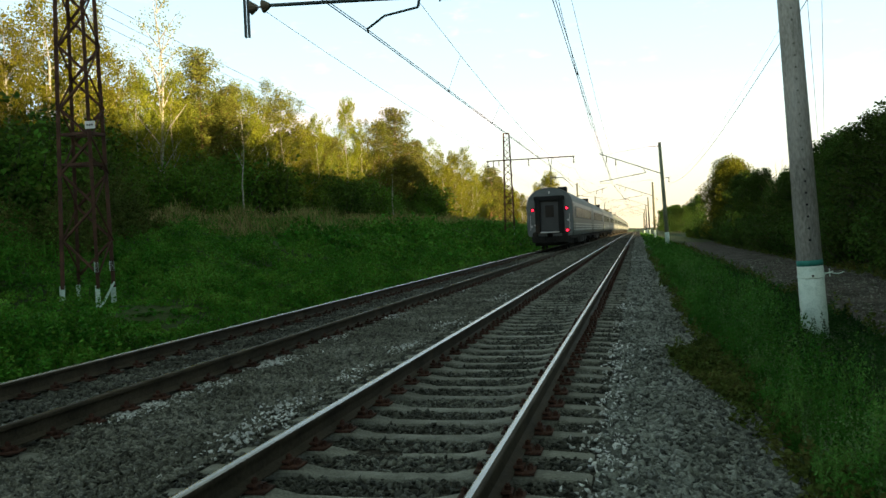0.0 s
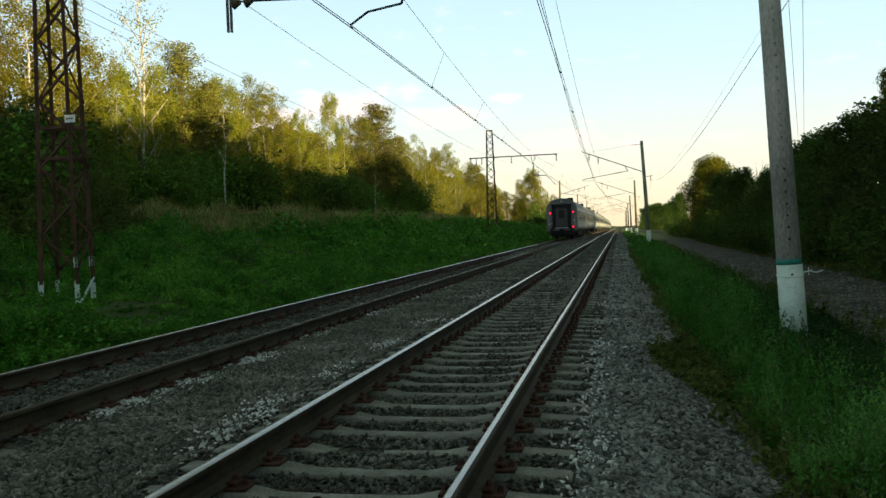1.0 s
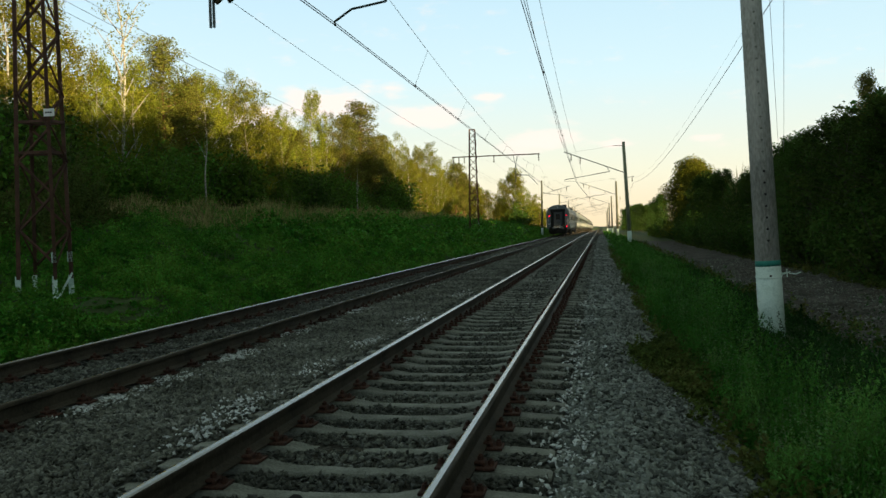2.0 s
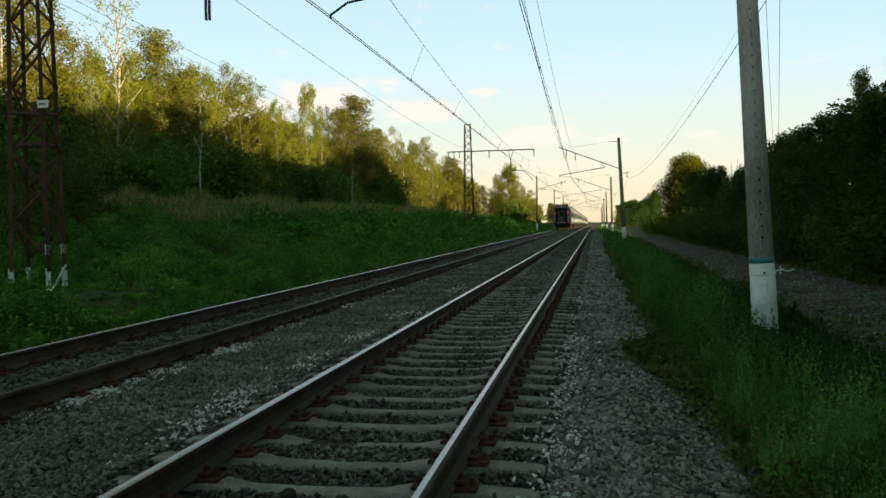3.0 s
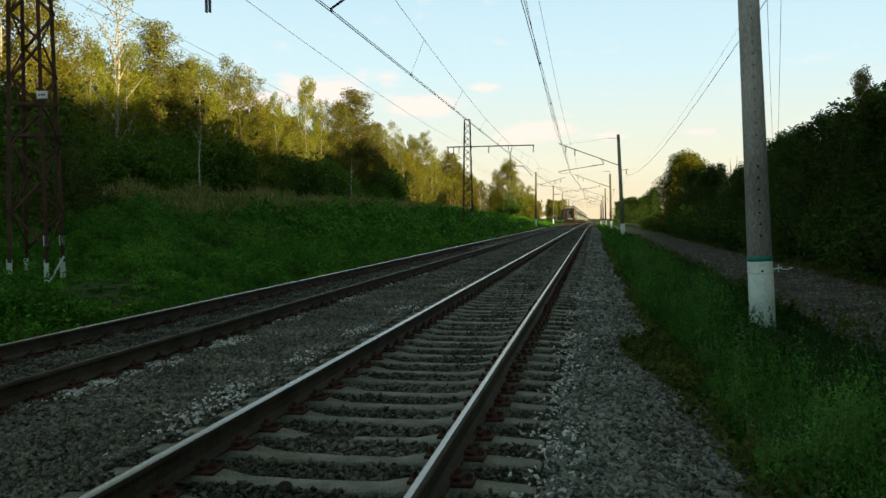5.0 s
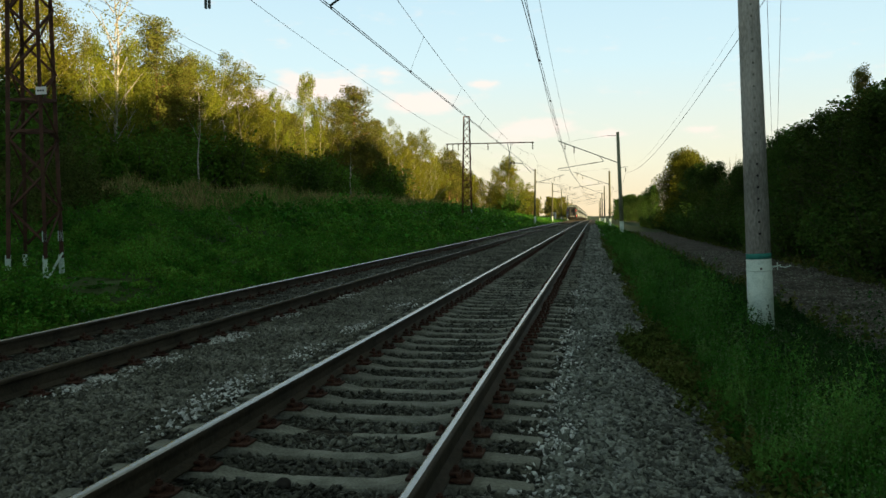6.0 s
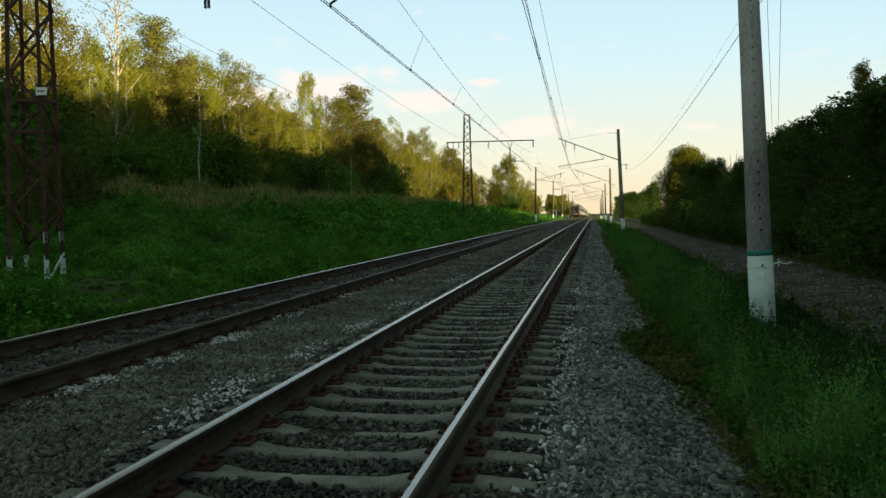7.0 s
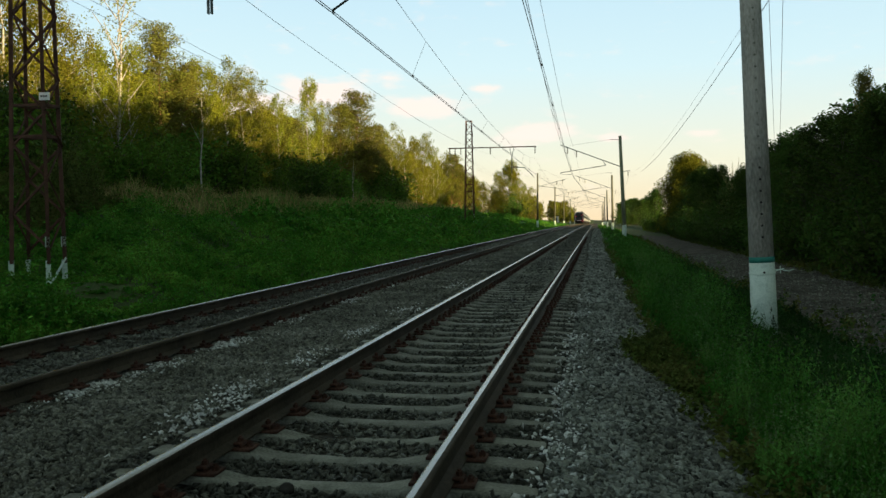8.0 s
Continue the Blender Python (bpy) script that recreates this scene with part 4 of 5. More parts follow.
def make_tree(kind, seed, name, label, fine=True, light=False, sparse=False):
    """One tree: birch (steep limbs with hanging strands), pine (bare trunk, flat tufts on level limbs) or round broadleaf."""
    rng = np.random.default_rng(seed)
    if kind == "birch":
        H, r, low, wide, mat, bark, n = 15.0, 0.13, 0.10, rng.uniform(3.7, 4.4), M_birch, M_bark_birch, 30 if sparse else 44
    elif kind == "pine":
        H, r, low, wide, mat, bark, n = 15.0, 0.20, 0.24, rng.uniform(2.9, 3.5), M_pine, M_bark_pine, 56
    else:
        # light: M_birch leaves put a sunlit gold into the crown's colour
        H, r, low, wide, mat, bark, n = 10.0, 0.2, 0.08, rng.uniform(3.0, 3.7), M_birch if light else M_bush, M_bark, 60
    limbs, centres = [], []
    lobes = [(rng.uniform(0, 6.28), rng.uniform(0.1, 1.0), rng.uniform(0.55, 1.35)) for _ in range(9)]
    for k in range(n):
        u = (k + rng.uniform(0, 1)) / n
        h = H * (low + (1 - low) * u)
        ang = k * 2.4 + rng.uniform(-0.5, 0.5)
        lump = 1.0
        for la, lu, lw in lobes:
            d = (math.cos(ang - la) - 0.6) * 2.0 - ((u - lu) / 0.16) ** 2
            lump += (lw - 0.95) * math.exp(min(0.0, d))
        if kind == "birch":
            reach = wide * (math.sin(math.pi * min(1, (u * 0.72 + 0.20))) ** 0.7) * rng.uniform(0.45, 1.1) * lump * (0.6 if sparse else 1.0)
            rise = 1.1 * reach
        elif kind == "pine":
            reach = wide * (1.0 - 0.72 * u ** 1.8) * rng.uniform(0.5, 1.15) * lump
            rise = 0.16 * reach
        else:
            reach = wide * math.sqrt(max(0.03, 1 - (u * 1.25 - 0.42) ** 2 / 0.72)) * (rng.uniform(0.75, 1.0) if light else rng.uniform(0.6, 1.1) * lump)
            rise = 0.3 * reach
        root = Vector((0, 0, max(H * low * 0.8, h - rise - 0.3)))
        end = Vector((math.cos(ang) * reach, math.sin(ang) * reach, min(H * 1.02, h + rise * (0.15 if kind == "birch" else 0.4))))
        limbs.append((root, end, 0.05 if sparse else 0.016 if kind == "birch" else 0.04))
        stops = 4 if kind == "round" else 3
        for j in range(stops):
            w = (0.35 if kind != "pine" else 0.45) + (0.65 if kind != "pine" else 0.55) * (j + rng.uniform(0.2, 0.95)) / stops
            p = root.lerp(end, w) + Vector((rng.normal() * 0.25, rng.normal() * 0.25, rng.normal() * 0.12))
            if kind == "birch":
                # twigs that hang from the limb in a loose bunch
                hang = rng.integers(1, 3) if sparse else rng.integers(3, 6)
                for q in range(hang):
                    centres.append((p.x + rng.normal() * 0.28, p.y + rng.normal() * 0.28, p.z + 0.2 - q * 0.30))
            else:
                centres.append(tuple(p))
                if kind == "pine":
                    centres.append((p.x + rng.normal() * 0.45, p.y + rng.normal() * 0.45, p.z + 0.12 + rng.uniform(0, 0.25)))
    if kind == "round" and fine and not light:
        # young shoots that stand out of the crown
        for k in range(16):
            a, q, h0 = rng.uniform(0, 6.28), wide * rng.uniform(0.1, 0.85), 0.0
            h0 = H * (0.98 - 0.30 * (q / wide) ** 2)
            up = rng.uniform(0.5, 1.3)
            base = Vector((math.cos(a) * q, math.sin(a) * q, h0 - 0.8))
            tip = base + Vector((rng.normal() * 0.15, rng.normal() * 0.15, 0.8 + up))
            limbs.append((base, tip, 0.02))
            for w in (0.45, 0.6, 0.75, 0.9, 1.0):
                centres.append(tuple(base.lerp(tip, w) + Vector(rng.normal(size=3) * 0.08)))
    centres.append((0, 0, H))
    if kind == "birch":
        v, f = leaf_cloud(rng, centres, (0.27, 0.27, 0.27), (18 if sparse else 50) if fine else 14, 0.075 if fine else 0.16, 0.8, 0.6)
    elif kind == "pine":
        v, f = leaf_cloud(rng, centres, (0.50, 0.50, 0.24), 58 if fine else 22, 0.145 if fine else 0.22, 0.5, -0.25, 0.26 if fine else 0.5)
    else:
        v, f = leaf_cloud(rng, centres, (0.5, 0.5, 0.42) if light else (0.36, 0.36, 0.34), (150 if light else 66) if fine else 18, (0.085 if light else 0.10) if fine else 0.24, 0.6, 0.1)
    ob = thing(name, label, "tree")
    shared("trunk", trunk_mesh(rng, H * 0.97, r, limbs, bark), ob)
    shared("crown", fast_mesh("crown", v, f, mat), ob)
    HEIGHT[ob] = H
    return ob


def make_bush(seed, mat, h, w, name, label):
    rng = np.random.default_rng(seed)
    limbs, centres = [], []
    for k in range(26):
        ang, tip = rng.uniform(0, 6.28), rng.uniform(0.35, 1.0)
        q = w * math.sqrt(max(0, 1 - (tip - 0.35) ** 2 / 0.5)) * rng.uniform(0.3, 1.0)
        end = Vector((math.cos(ang) * q, math.sin(ang) * q, h * tip))
        limbs.append((Vector((math.cos(ang) * 0.15, math.sin(ang) * 0.15, -0.2)), end, 0.03))
        for j in range(5):
            p = limbs[-1][0].lerp(end, 0.3 + 0.7 * (j + 1) / 5)
            centres.append(tuple(p + Vector(rng.normal(size=3) * 0.2)))
    v, f = leaf_cloud(rng, centres, (0.34, 0.34, 0.30), 24, 0.10, 0.7, 0.1)
    ob = thing(name, label, "bush")
    shared("stem", trunk_mesh(rng, h * 0.8, 0.05, limbs, M_bark, 0.2), ob)
    shared("foliage", fast_mesh("foliage", v, f, mat), ob)
    return ob


def plant(proto, used, x, y, scale, turn, group, sink=0.1):
    m = Matrix.Translation((x, y, ground_z(x, y) - sink)) @ Matrix.Rotation(turn, 4, "Z")
    if proto not in used:
        used.add(proto)
        ob = proto
        ob.matrix_basis = m
    else:
        ob = copy_thing(proto, m)
    ob.scale = (scale * random.uniform(0.9, 1.25), scale * random.uniform(0.9, 1.25), scale)
    ob["group"] = group
    return ob


def bare_stem(x, y, height, lean, name, label, mat, twigs):
    rng = np.random.default_rng(int(abs(x * 10) + y))
    limbs = []
    for k in range(twigs):
        u = rng.uniform(0.05 if twigs > 30 else 0.5, 0.95)
        a, q = rng.uniform(0, 6.28), (1.6 if twigs > 30 else 0.8) * rng.uniform(0.4, 1)
        root = Vector((0, 0, height * u * 0.7))
        limbs.append((root, root + Vector((math.cos(a) * q, math.sin(a) * q, height * 0.3 * rng.uniform(0.5, 1.2))), 0.018))
    ob = thing(name, label, "tree", pose(x, y, ground_z(x, y) - 0.1, 0, lean, 0))
    shared("trunk", trunk_mesh(rng, height, 0.07, limbs, mat, 0.12), ob)


def build_woods():
    used = set()
    rnd = random.Random(7)
    birches = [make_tree("birch", 11 + k, "birch_tree", "tall birch with drooping yellow-green leaves at the wood's edge") for k in range(5)]
    pines = [make_tree("pine", 31 + k, "pine_tree", "tall pine with reddish trunk and dark needle tufts") for k in range(4)]
    rounds = [make_tree("round", 51 + k, "broadleaf_tree", "dense dark green broadleaf tree beside the gravel road") for k in range(4)]
    inner = [make_tree("birch", 21 + k, "birch_tree", "tall birch with drooping yellow-green leaves inside the wood", False) for k in range(4)]
    inner += [make_tree("pine", 41 + k, "pine_tree", "tall pine with reddish trunk inside the wood", False) for k in range(2)]
    sparse = [make_tree("birch", 29, "birch_tree", "tall thin-crowned birch with bare pale limbs", True, False, True)]
    # broadleaf whose sunlit look comes from the yellower leaf colour
    golden_lit = [make_tree("round", 58, "broadleaf_tree", "large rounded yellow-green broadleaf tree beside the gravel road, sun glow put into its leaf colour", True, True)]
    plain = [make_tree("round", 61 + k, "broadleaf_tree", "dense dark green broadleaf tree beside the gravel road", False) for k in range(3)]
    scrubs = [make_bush(71 + k, M_bush if k % 2 else M_shrub, 3.2, 1.9, "shrub", "leafy shrub in the shade under the trees") for k in range(4)]

    def grow(kinds, x, y, top, group, slim=1.0):
        """Plant a tree whose tip stands at the height top."""
        proto = kinds[rnd.randrange(len(kinds))]
        k = (top - ground_z(x, y)) / HEIGHT[proto]
        ob = plant(proto, used, x, y, k, rnd.uniform(0, 6.28), group)
        if slim != 1.0:
            ob.scale = (ob.scale[0] * slim, ob.scale[1] * slim, ob.scale[2])

    # wood along the bank: the front row, as y, height of the tip and girth
    edge = "trees of the wood"
    for y, top, slim in ((24, 13.5, 1), (30, 12.5, 1), (35.0, 13.2, 1), (38.6, 15.4, 1.05), (41.6, 15.6, 0.85), (46.0, 12.4, 0.75), (50, 13.2, 0.95), (60.0, 14.1, 1), (63.6, 14.5, 1), (67.4, 14.6, 0.9), (70.8, 12.2, 0.9), (75.6, 13.5, 0.7), (84.1, 16.4, 0.8), (88.8, 14.6, 0.75),
                         (120.7, 15.7, 0.8), (127, 14.2, 0.8), (136, 15.2, 1), (144.1, 16.6, 1), (152, 14.6, 0.9), (160, 13, 1), (200, 12.5, 1), (222, 11.6, 1), (240, 11, 1)):
        grow(birches, -27.5 + rnd.uniform(-0.5, 0.5), y, top - 0.45, edge, slim)
    for y, top in ((27, 11), (33, 11.5), (48, 11), (52, 11.0), (57, 12), (72, 11), (79, 11.0), (86, 11.5), (93, 11), (118, 12), (128.5, 12.5), (140, 12.5), (152, 12.5), (168, 11.5)):
        grow(birches, -30.0 + rnd.uniform(-0.8, 0.8), y, top, edge)
    grow(sparse, -26.6, 47.3, 17.0, edge)
    for y, top, slim in ((54.2, 14.7, 0.75), (56.0, 12.4, 0.8), (80, 11.5, 0.8), (94.5, 14.6, 0.9), (100.7, 16.8, 1.05), (106.0, 13.4, 0.9), (113.4, 14.4, 0.4), (117, 12.0, 0.8), (132, 12.0, 0.8), (174.4, 14.6, 1.1), (182, 13.2, 1.0), (189, 12.0, 0.9)):
        grow(pines, -27.3 + rnd.uniform(-0.5, 0.5), y, top, edge, slim)
    # deeper rows, a little lower
    for x0, step in ((-32.5, 4.0), (-38.5, 5.0)):
        y = 16
        while y < 250:
            grow(inner, x0 + rnd.uniform(-1.5, 1.5), y, rnd.uniform(11.0, 13.6), edge)
            y += step * rnd.uniform(0.75, 1.25) * (1 if y < 130 else 1.4)
    for x0, step in ((-24.8, 2.6), (-28.5, 3.0)):
        y = 16
        while y < 114:
            plant(scrubs[rnd.choice((0, 2, 0, 2, 1))], used, x0 + rnd.uniform(-1.0, 1.0), y, rnd.uniform(0.7, 1.5), rnd.uniform(0, 6.28), "shrubs along the woods")
            y += step * rnd.uniform(0.7, 1.3)
    for k in range(16):
        y = 20 + k * 0.95
        plant(scrubs[1 if k % 3 else 0], used, -15.6 - (y - 20) * 0.42 - rnd.uniform(0, 2.5), y, rnd.uniform(0.8, 1.25), rnd.uniform(0, 6.28), "shrubs along the woods")
    grow(birches, -16.5, 186, 13.6, "far trees", 1.35)
    grow(birches, -17.2, 187.5, 14.2, "far trees", 1.1)
    grow(birches, -18.5, 190, 12.0, "far trees", 1.2)
    grow(birches, -14.8, 182, 9.5, "far trees", 1.2)
    plant(scrubs[1], used, -15.5, 178, 1.4, 1.0, "shrubs along the woods")
    plant(scrubs[3], used, -14.5, 184, 1.3, 2.0, "shrubs along the woods")
    for k in range(34):
        grow(inner, -15 - rnd.uniform(0, 12) - (6 if k < 6 else 0), 236 + k * 15, rnd.uniform(8, 12), "far trees")
    bare_stem(-22, 48.6, 5.2, 1.0, "dead_birch", "slim pale leafless birch stem in dry grass", M_bark_birch, 2)
    bare_stem(-22, 81.7, 5.0, -1.0, "dead_birch", "slim pale leafless birch stem in dry grass", M_bark_birch, 2)
    # road side: y and height of the tip
    side = "trees beside the gravel road"
    for y, top in ((43.1, 6.6), (51.5, 6.7), (57.5, 6.4), (61, 6.0), (65.1, 5.5), (69.7, 5.6), (75, 5.4), (80, 5.0), (88, 4.9), (96, 6.3), (105, 6.0), (111.8, 7.0), (118, 6.0), (199, 7.2), (215, 6.0), (245, 6.6), (262, 6), (285, 7), (310, 7.5), (340, 8), (380, 8.5), (420, 9), (455, 9.3)):
        grow(rounds, 15 + rnd.uniform(-0.4, 0.4), y, top, side)
        grow(rounds if y < 70 else plain, 20.5 + rnd.uniform(-0.8, 0.8), y * 1.38 + 2, 1.35 + (top - 1.35) * 1.0, side)
    for y, top in ((129, 10.4), (133, 10.2), (138, 9.0)):
        grow(golden_lit, 15.2 + (y - 131) * 0.15, y, top, side, 1.15)
    grow(pines, 20.5, 65.3, 11.5, side, 0.5)
    # taller unseen trees added beside and behind the viewer, to shade the left wood
    y = -48
    while y < 44:
        for x0, top in ((15.5, 6.6), (22.5, 11.8 if y < 15 else 12.9), (28.5, 13.4 if y < 15 else 14.7)):
            if x0 < 16 or y < 36:
                grow(rounds if y > 30 and x0 < 16 else plain, x0 + rnd.uniform(-0.8, 0.8), y + rnd.uniform(-1.2, 1.2), top * rnd.uniform(0.94, 1.05), side)
        y += rnd.uniform(3.6, 4.6)
    # more added trees on the right, heights set by the shade they cast
    for y, top in ((36, 13.6), (40, 13.4), (44, 13.2), (48, 13.4), (53, 13.4), (58, 14.6), (63, 16.0), (67, 16.2), (72, 12.0), (78, 11.6), (83, 10.5), (89, 8.5), (96, 8.0), (104, 8.6), (112, 9.4), (120, 9.6), (128, 9.2)):
        grow(plain, (31 if y < 70 else 26) + rnd.uniform(-0.8, 0.8), y, top, side)
    # hidden rear row, added only to shade the pines and the train
    for y, top in ((38, 13.0), (42, 13.2), (46, 13.4), (71, 16.4), (76, 16.4), (80, 16.0)):
        grow(plain, 34 + rnd.uniform(-0.5, 0.5), y, top, side)
    y = 10
    while y < 190:
        plant(scrubs[1 if rnd.random() < 0.5 else 3], used, 12.6 + rnd.uniform(-0.4, 0.6), y, rnd.uniform(0.7, 1.1), rnd.uniform(0, 6.28), "shrubs beside the gravel road")
        y += rnd.uniform(1.9, 2.9) * (1 if y < 110 else 1.6)
    bare_stem(14.2, 82, 7.9, 2.0, "bare_shrub", "leafless pale brown shrub beside the gravel road", M_dry, 60)
    bare_stem(14.6, 85, 7.6, -2.0, "bare_shrub", "leafless pale brown shrub beside the gravel road", M_dry, 60)


def blades(name, rng, n, place, height, width, mat, label, category):
    """Grass or weed stalks with their leaves as one mesh. place(rng, n) gives x, y and a height factor."""
    x, y, k = place(rng, n)
    z = np.array([ground_z(a, b) for a, b in zip(x, y)])
    base = np.stack((x, y, z - 0.03), axis=1)
    ang = rng.uniform(0, 2 * np.pi, n)
    tilt = rng.uniform(0.05, 0.55, n)
    h = height * k * rng.uniform(0.5, 1.25, n)
    way = np.stack((np.cos(ang) * tilt, np.sin(ang) * tilt, np.ones(n)), axis=1)
    side = np.stack((-np.sin(ang), np.cos(ang), np.zeros(n)), axis=1) * (width * rng.uniform(0.6, 1.3, n))[:, None]
    mid = base + way * (h * 0.55)[:, None]
    top = base + way * h[:, None] + np.stack((np.cos(ang), np.sin(ang), -0.4 * np.ones(n)), axis=1) * (h * 0.15)[:, None]
    v = np.stack((base - side * 0.5, base + side * 0.5, mid + side, top, mid - side), axis=1)
    nv = v.reshape(-1, 3)
    o = np.arange(n)[:, None] * 5
    quads = o + np.array([[0, 1, 2, 4]])
    tips = o + np.array([[4, 2, 3]])
    tri = np.concatenate((quads[:, [0, 1, 2]], quads[:, [0, 2, 3]], tips))
    tagged(new(name, fast_mesh(name, nv, tri, mat)), label, category, kind="stuff")


def weed_leaves(name, rng, n, place, height, size, mat, label, per=40, reach=0.16, up=0.25, slim=0.55):
    """Leafy plants: stalks set about by leaves, thinner towards the tip, as one mesh."""
    m = max(1, n // per)
    px, py, pk = place(rng, m)
    pk = pk * rng.uniform(0.72, 1.22, m)
    u = rng.uniform(0.03, 1.0, (m, per))
    r = reach * (0.35 + 0.65 * pk)[:, None] * (1.05 - u) * np.sqrt(rng.uniform(0, 1, (m, per)))
    a = rng.uniform(0, 2 * np.pi, (m, per))
    lean = rng.normal(size=(m, 2)) * 0.12
    x = px[:, None] + r * np.cos(a) + lean[:, :1] * u * height
    y = py[:, None] + r * np.sin(a) + lean[:, 1:] * u * height
    z0 = np.array([max(ground_z(b, c), bed_z(b, c) if -6.9 < b < 3.3 else -9.0) for b, c in zip(px, py)])
    z = z0[:, None] + height * pk[:, None] * u
    c = np.stack((x, y, z), axis=2).reshape(-1, 3)
    v, f = leaf_cloud(rng, c, (0.01, 0.01, 0.01), 1, 1.0, 0.55, -up, slim)
    s = (size * (1.15 - 0.55 * u)).reshape(-1)[:, None, None]
    v = v.reshape(-1, 4, 3)
    v = (v - c[:, None]) * s + c[:, None]
    tagged(new(name, fast_mesh(name, v.reshape(-1, 3), f, mat)), label, "weeds", kind="stuff")


def clump(x, y, s):
    """Uneven growth: 0.3 to 1.2."""
    return np.array([0.72 + 1.05 * noise.noise((a * s, b * s, 9.0)) for a, b in zip(x, y)])


def tufts(x, y, s):
    """Mounds of growth with low ground between them: 0 to about 1.2."""
    return np.array([1.9 * max(0.0, noise.noise((a * s, b * s * 0.8, 4.0)) + 0.05) for a, b in zip(x, y)])


def trodden(x, y, cx, cy, r):
    """Growth kept low round the foot of a mast."""
    return np.clip((np.hypot(x - cx, y - cy) / r) ** 1.6, 0.26, 1.0)


def build_weeds():
    rng = np.random.default_rng(5)

    def bank(lo, hi, x0, x1):
        def f(rng, n):
            y = lo + (hi - lo) * rng.uniform(0, 1, n) ** 1.5
            x = x0 + (x1 - x0) * rng.uniform(0, 1, n)
            return x, y, (0.26 + 1.25 * tufts(x, y, 0.6) + 0.4 * tufts(x, y, 1.9)) * trodden(x, y, -9.4, 15.7, 3.1)
        return f

    weed_leaves("bank_weeds", rng, 190000, bank(9, 23, -20, -6.2), 0.45, 0.036, M_bankweed, "low leafy green weeds covering the railway bank", 30, 0.26)
    weed_leaves("bank_weeds", rng, 120000, bank(21, 60, -20, -6.2), 0.48, 0.058, M_bankweed, "low leafy green weeds covering the railway bank", 24, 0.32)
    weed_leaves("bank_weeds", rng, 55000, bank(50, 260, -19, -6.2), 0.45, 0.12, M_bankweed, "low leafy green weeds covering the railway bank", 10, 0.5)
    weed_leaves("bank_mounds", rng, 130000, bank(10, 45, -14.6, -6.9), 0.7, 0.042, M_bankweed, "rounded clumps of leafy green weeds on the railway bank", 220, 0.85)
    weed_leaves("bank_mounds", rng, 26000, bank(36, 130, -14.6, -7.2), 0.9, 0.13, M_bankweed, "rounded clumps of leafy green weeds on the railway bank", 70, 1.0)

    def thicket(rng, n):
        y = 20 + 11 * rng.uniform(0, 1, n)
        x = -13.2 - (y - 20) * 0.35 - 6 * rng.uniform(0, 1, n) ** 1.3
        return x, y, clump(x, y, 0.8)

    weed_leaves("tall_weeds", rng, 70000, thicket, 2.2, 0.055, M_herb, "tall brownish weeds in the shade before the woods", 90, 0.42)
    blades("bank_grass", rng, 26000, bank(9, 80, -18, -6.4), 0.45, 0.012, M_bankweed, "green grass stalks on the railway bank", "grass")
    blades("dry_grass", rng, 40000, bank(33, 135, -25, -14.6), 0.66, 0.014, M_dry, "tall dry yellow-brown grass in front of the woods", "grass")

    def verge(lo, hi, u0=0.0, u1=1.0):
        def f(rng, n):
            y = lo + (hi - lo) * rng.uniform(0, 1, n) ** 1.7
            u = rng.uniform(u0, u1, n)
            x0 = np.interp(y, (4, 6, 7.1, 8, 9.5, 14, 19, 39, 60), (2.95, 2.92, 2.98, 2.8, 2.75, 2.72, 2.5, 2.3, 2.2))
            x = x0 + (6.85 - x0) * u + 0.35 * np.array([noise.noise((0.0, b * 0.7, 2.0)) for b in y]) * (1 - u)
            return x, y, (0.24 + 1.15 * tufts(x, y, 1.1) + 0.55 * tufts(x, y, 2.8)) * np.interp(u, (0, 0.12, 0.3, 0.45, 0.65, 1), (0.4, 1.0, 1.25, 0.85, 0.6, 0.45)) * trodden(x, y, 4.5, RIGHT_Y[0] - 0.4, 1.1)
        return f

    tall = "tall leafy green weeds between the stones and the road"
    weed_leaves("verge_weeds", rng, 105000, verge(5, 19, 0.0, 0.23), 0.58, 0.023, M_weed, tall, 40, 0.085, 1.0, 0.36)
    weed_leaves("verge_weeds", rng, 60000, verge(17, 60, 0.0, 0.6), 0.5, 0.045, M_weed, tall, 24, 0.12, 1.0, 0.36)
    # back of the verge: shade is carried by the darker leaf colour
    weed_leaves("verge_nettles", rng, 115000, verge(5, 24, 0.17, 1.0), 0.55, 0.026, M_nettle_shaded, "dark green nettles in the hollow beside the road, shade put into their colour", 40, 0.1, 0.6, 0.45)
    weed_leaves("verge_nettles", rng, 26000, verge(22, 60, 0.6, 1.0), 0.5, 0.05, M_nettle_shaded, "dark green nettles in the hollow beside the road, shade put into their colour", 24, 0.13, 0.6, 0.45)
    weed_leaves("verge_mounds", rng, 36000, verge(4, 40, 0.0, 0.45), 0.36, 0.026, M_weed, "rounded clumps of leafy green weeds beside the track", 160, 0.3)

    def fringe(rng, n):
        y = 4 + 56 * rng.uniform(0, 1, n) ** 1.6
        c = np.array([noise.noise((1.0, b * 0.5, 2.0)) for b in y])
        x = np.interp(y, (4, 6, 8, 14, 39), (2.72, 2.7, 2.45, 2.4, 2.15)) + 0.5 * rng.uniform(0, 1, n) - 0.3 * np.maximum(0, c) * rng.uniform(0, 1, n) ** 2
        m = int(n * 0.45)
        y[:m] = rng.uniform(8.8, 12.6, m)
        x[:m] = 2.62 - 0.62 * rng.uniform(0, 1, m) ** 1.5 * np.sin((y[:m] - 8.8) / 3.8 * np.pi)
        return x, y, clump(x, y, 1.6)

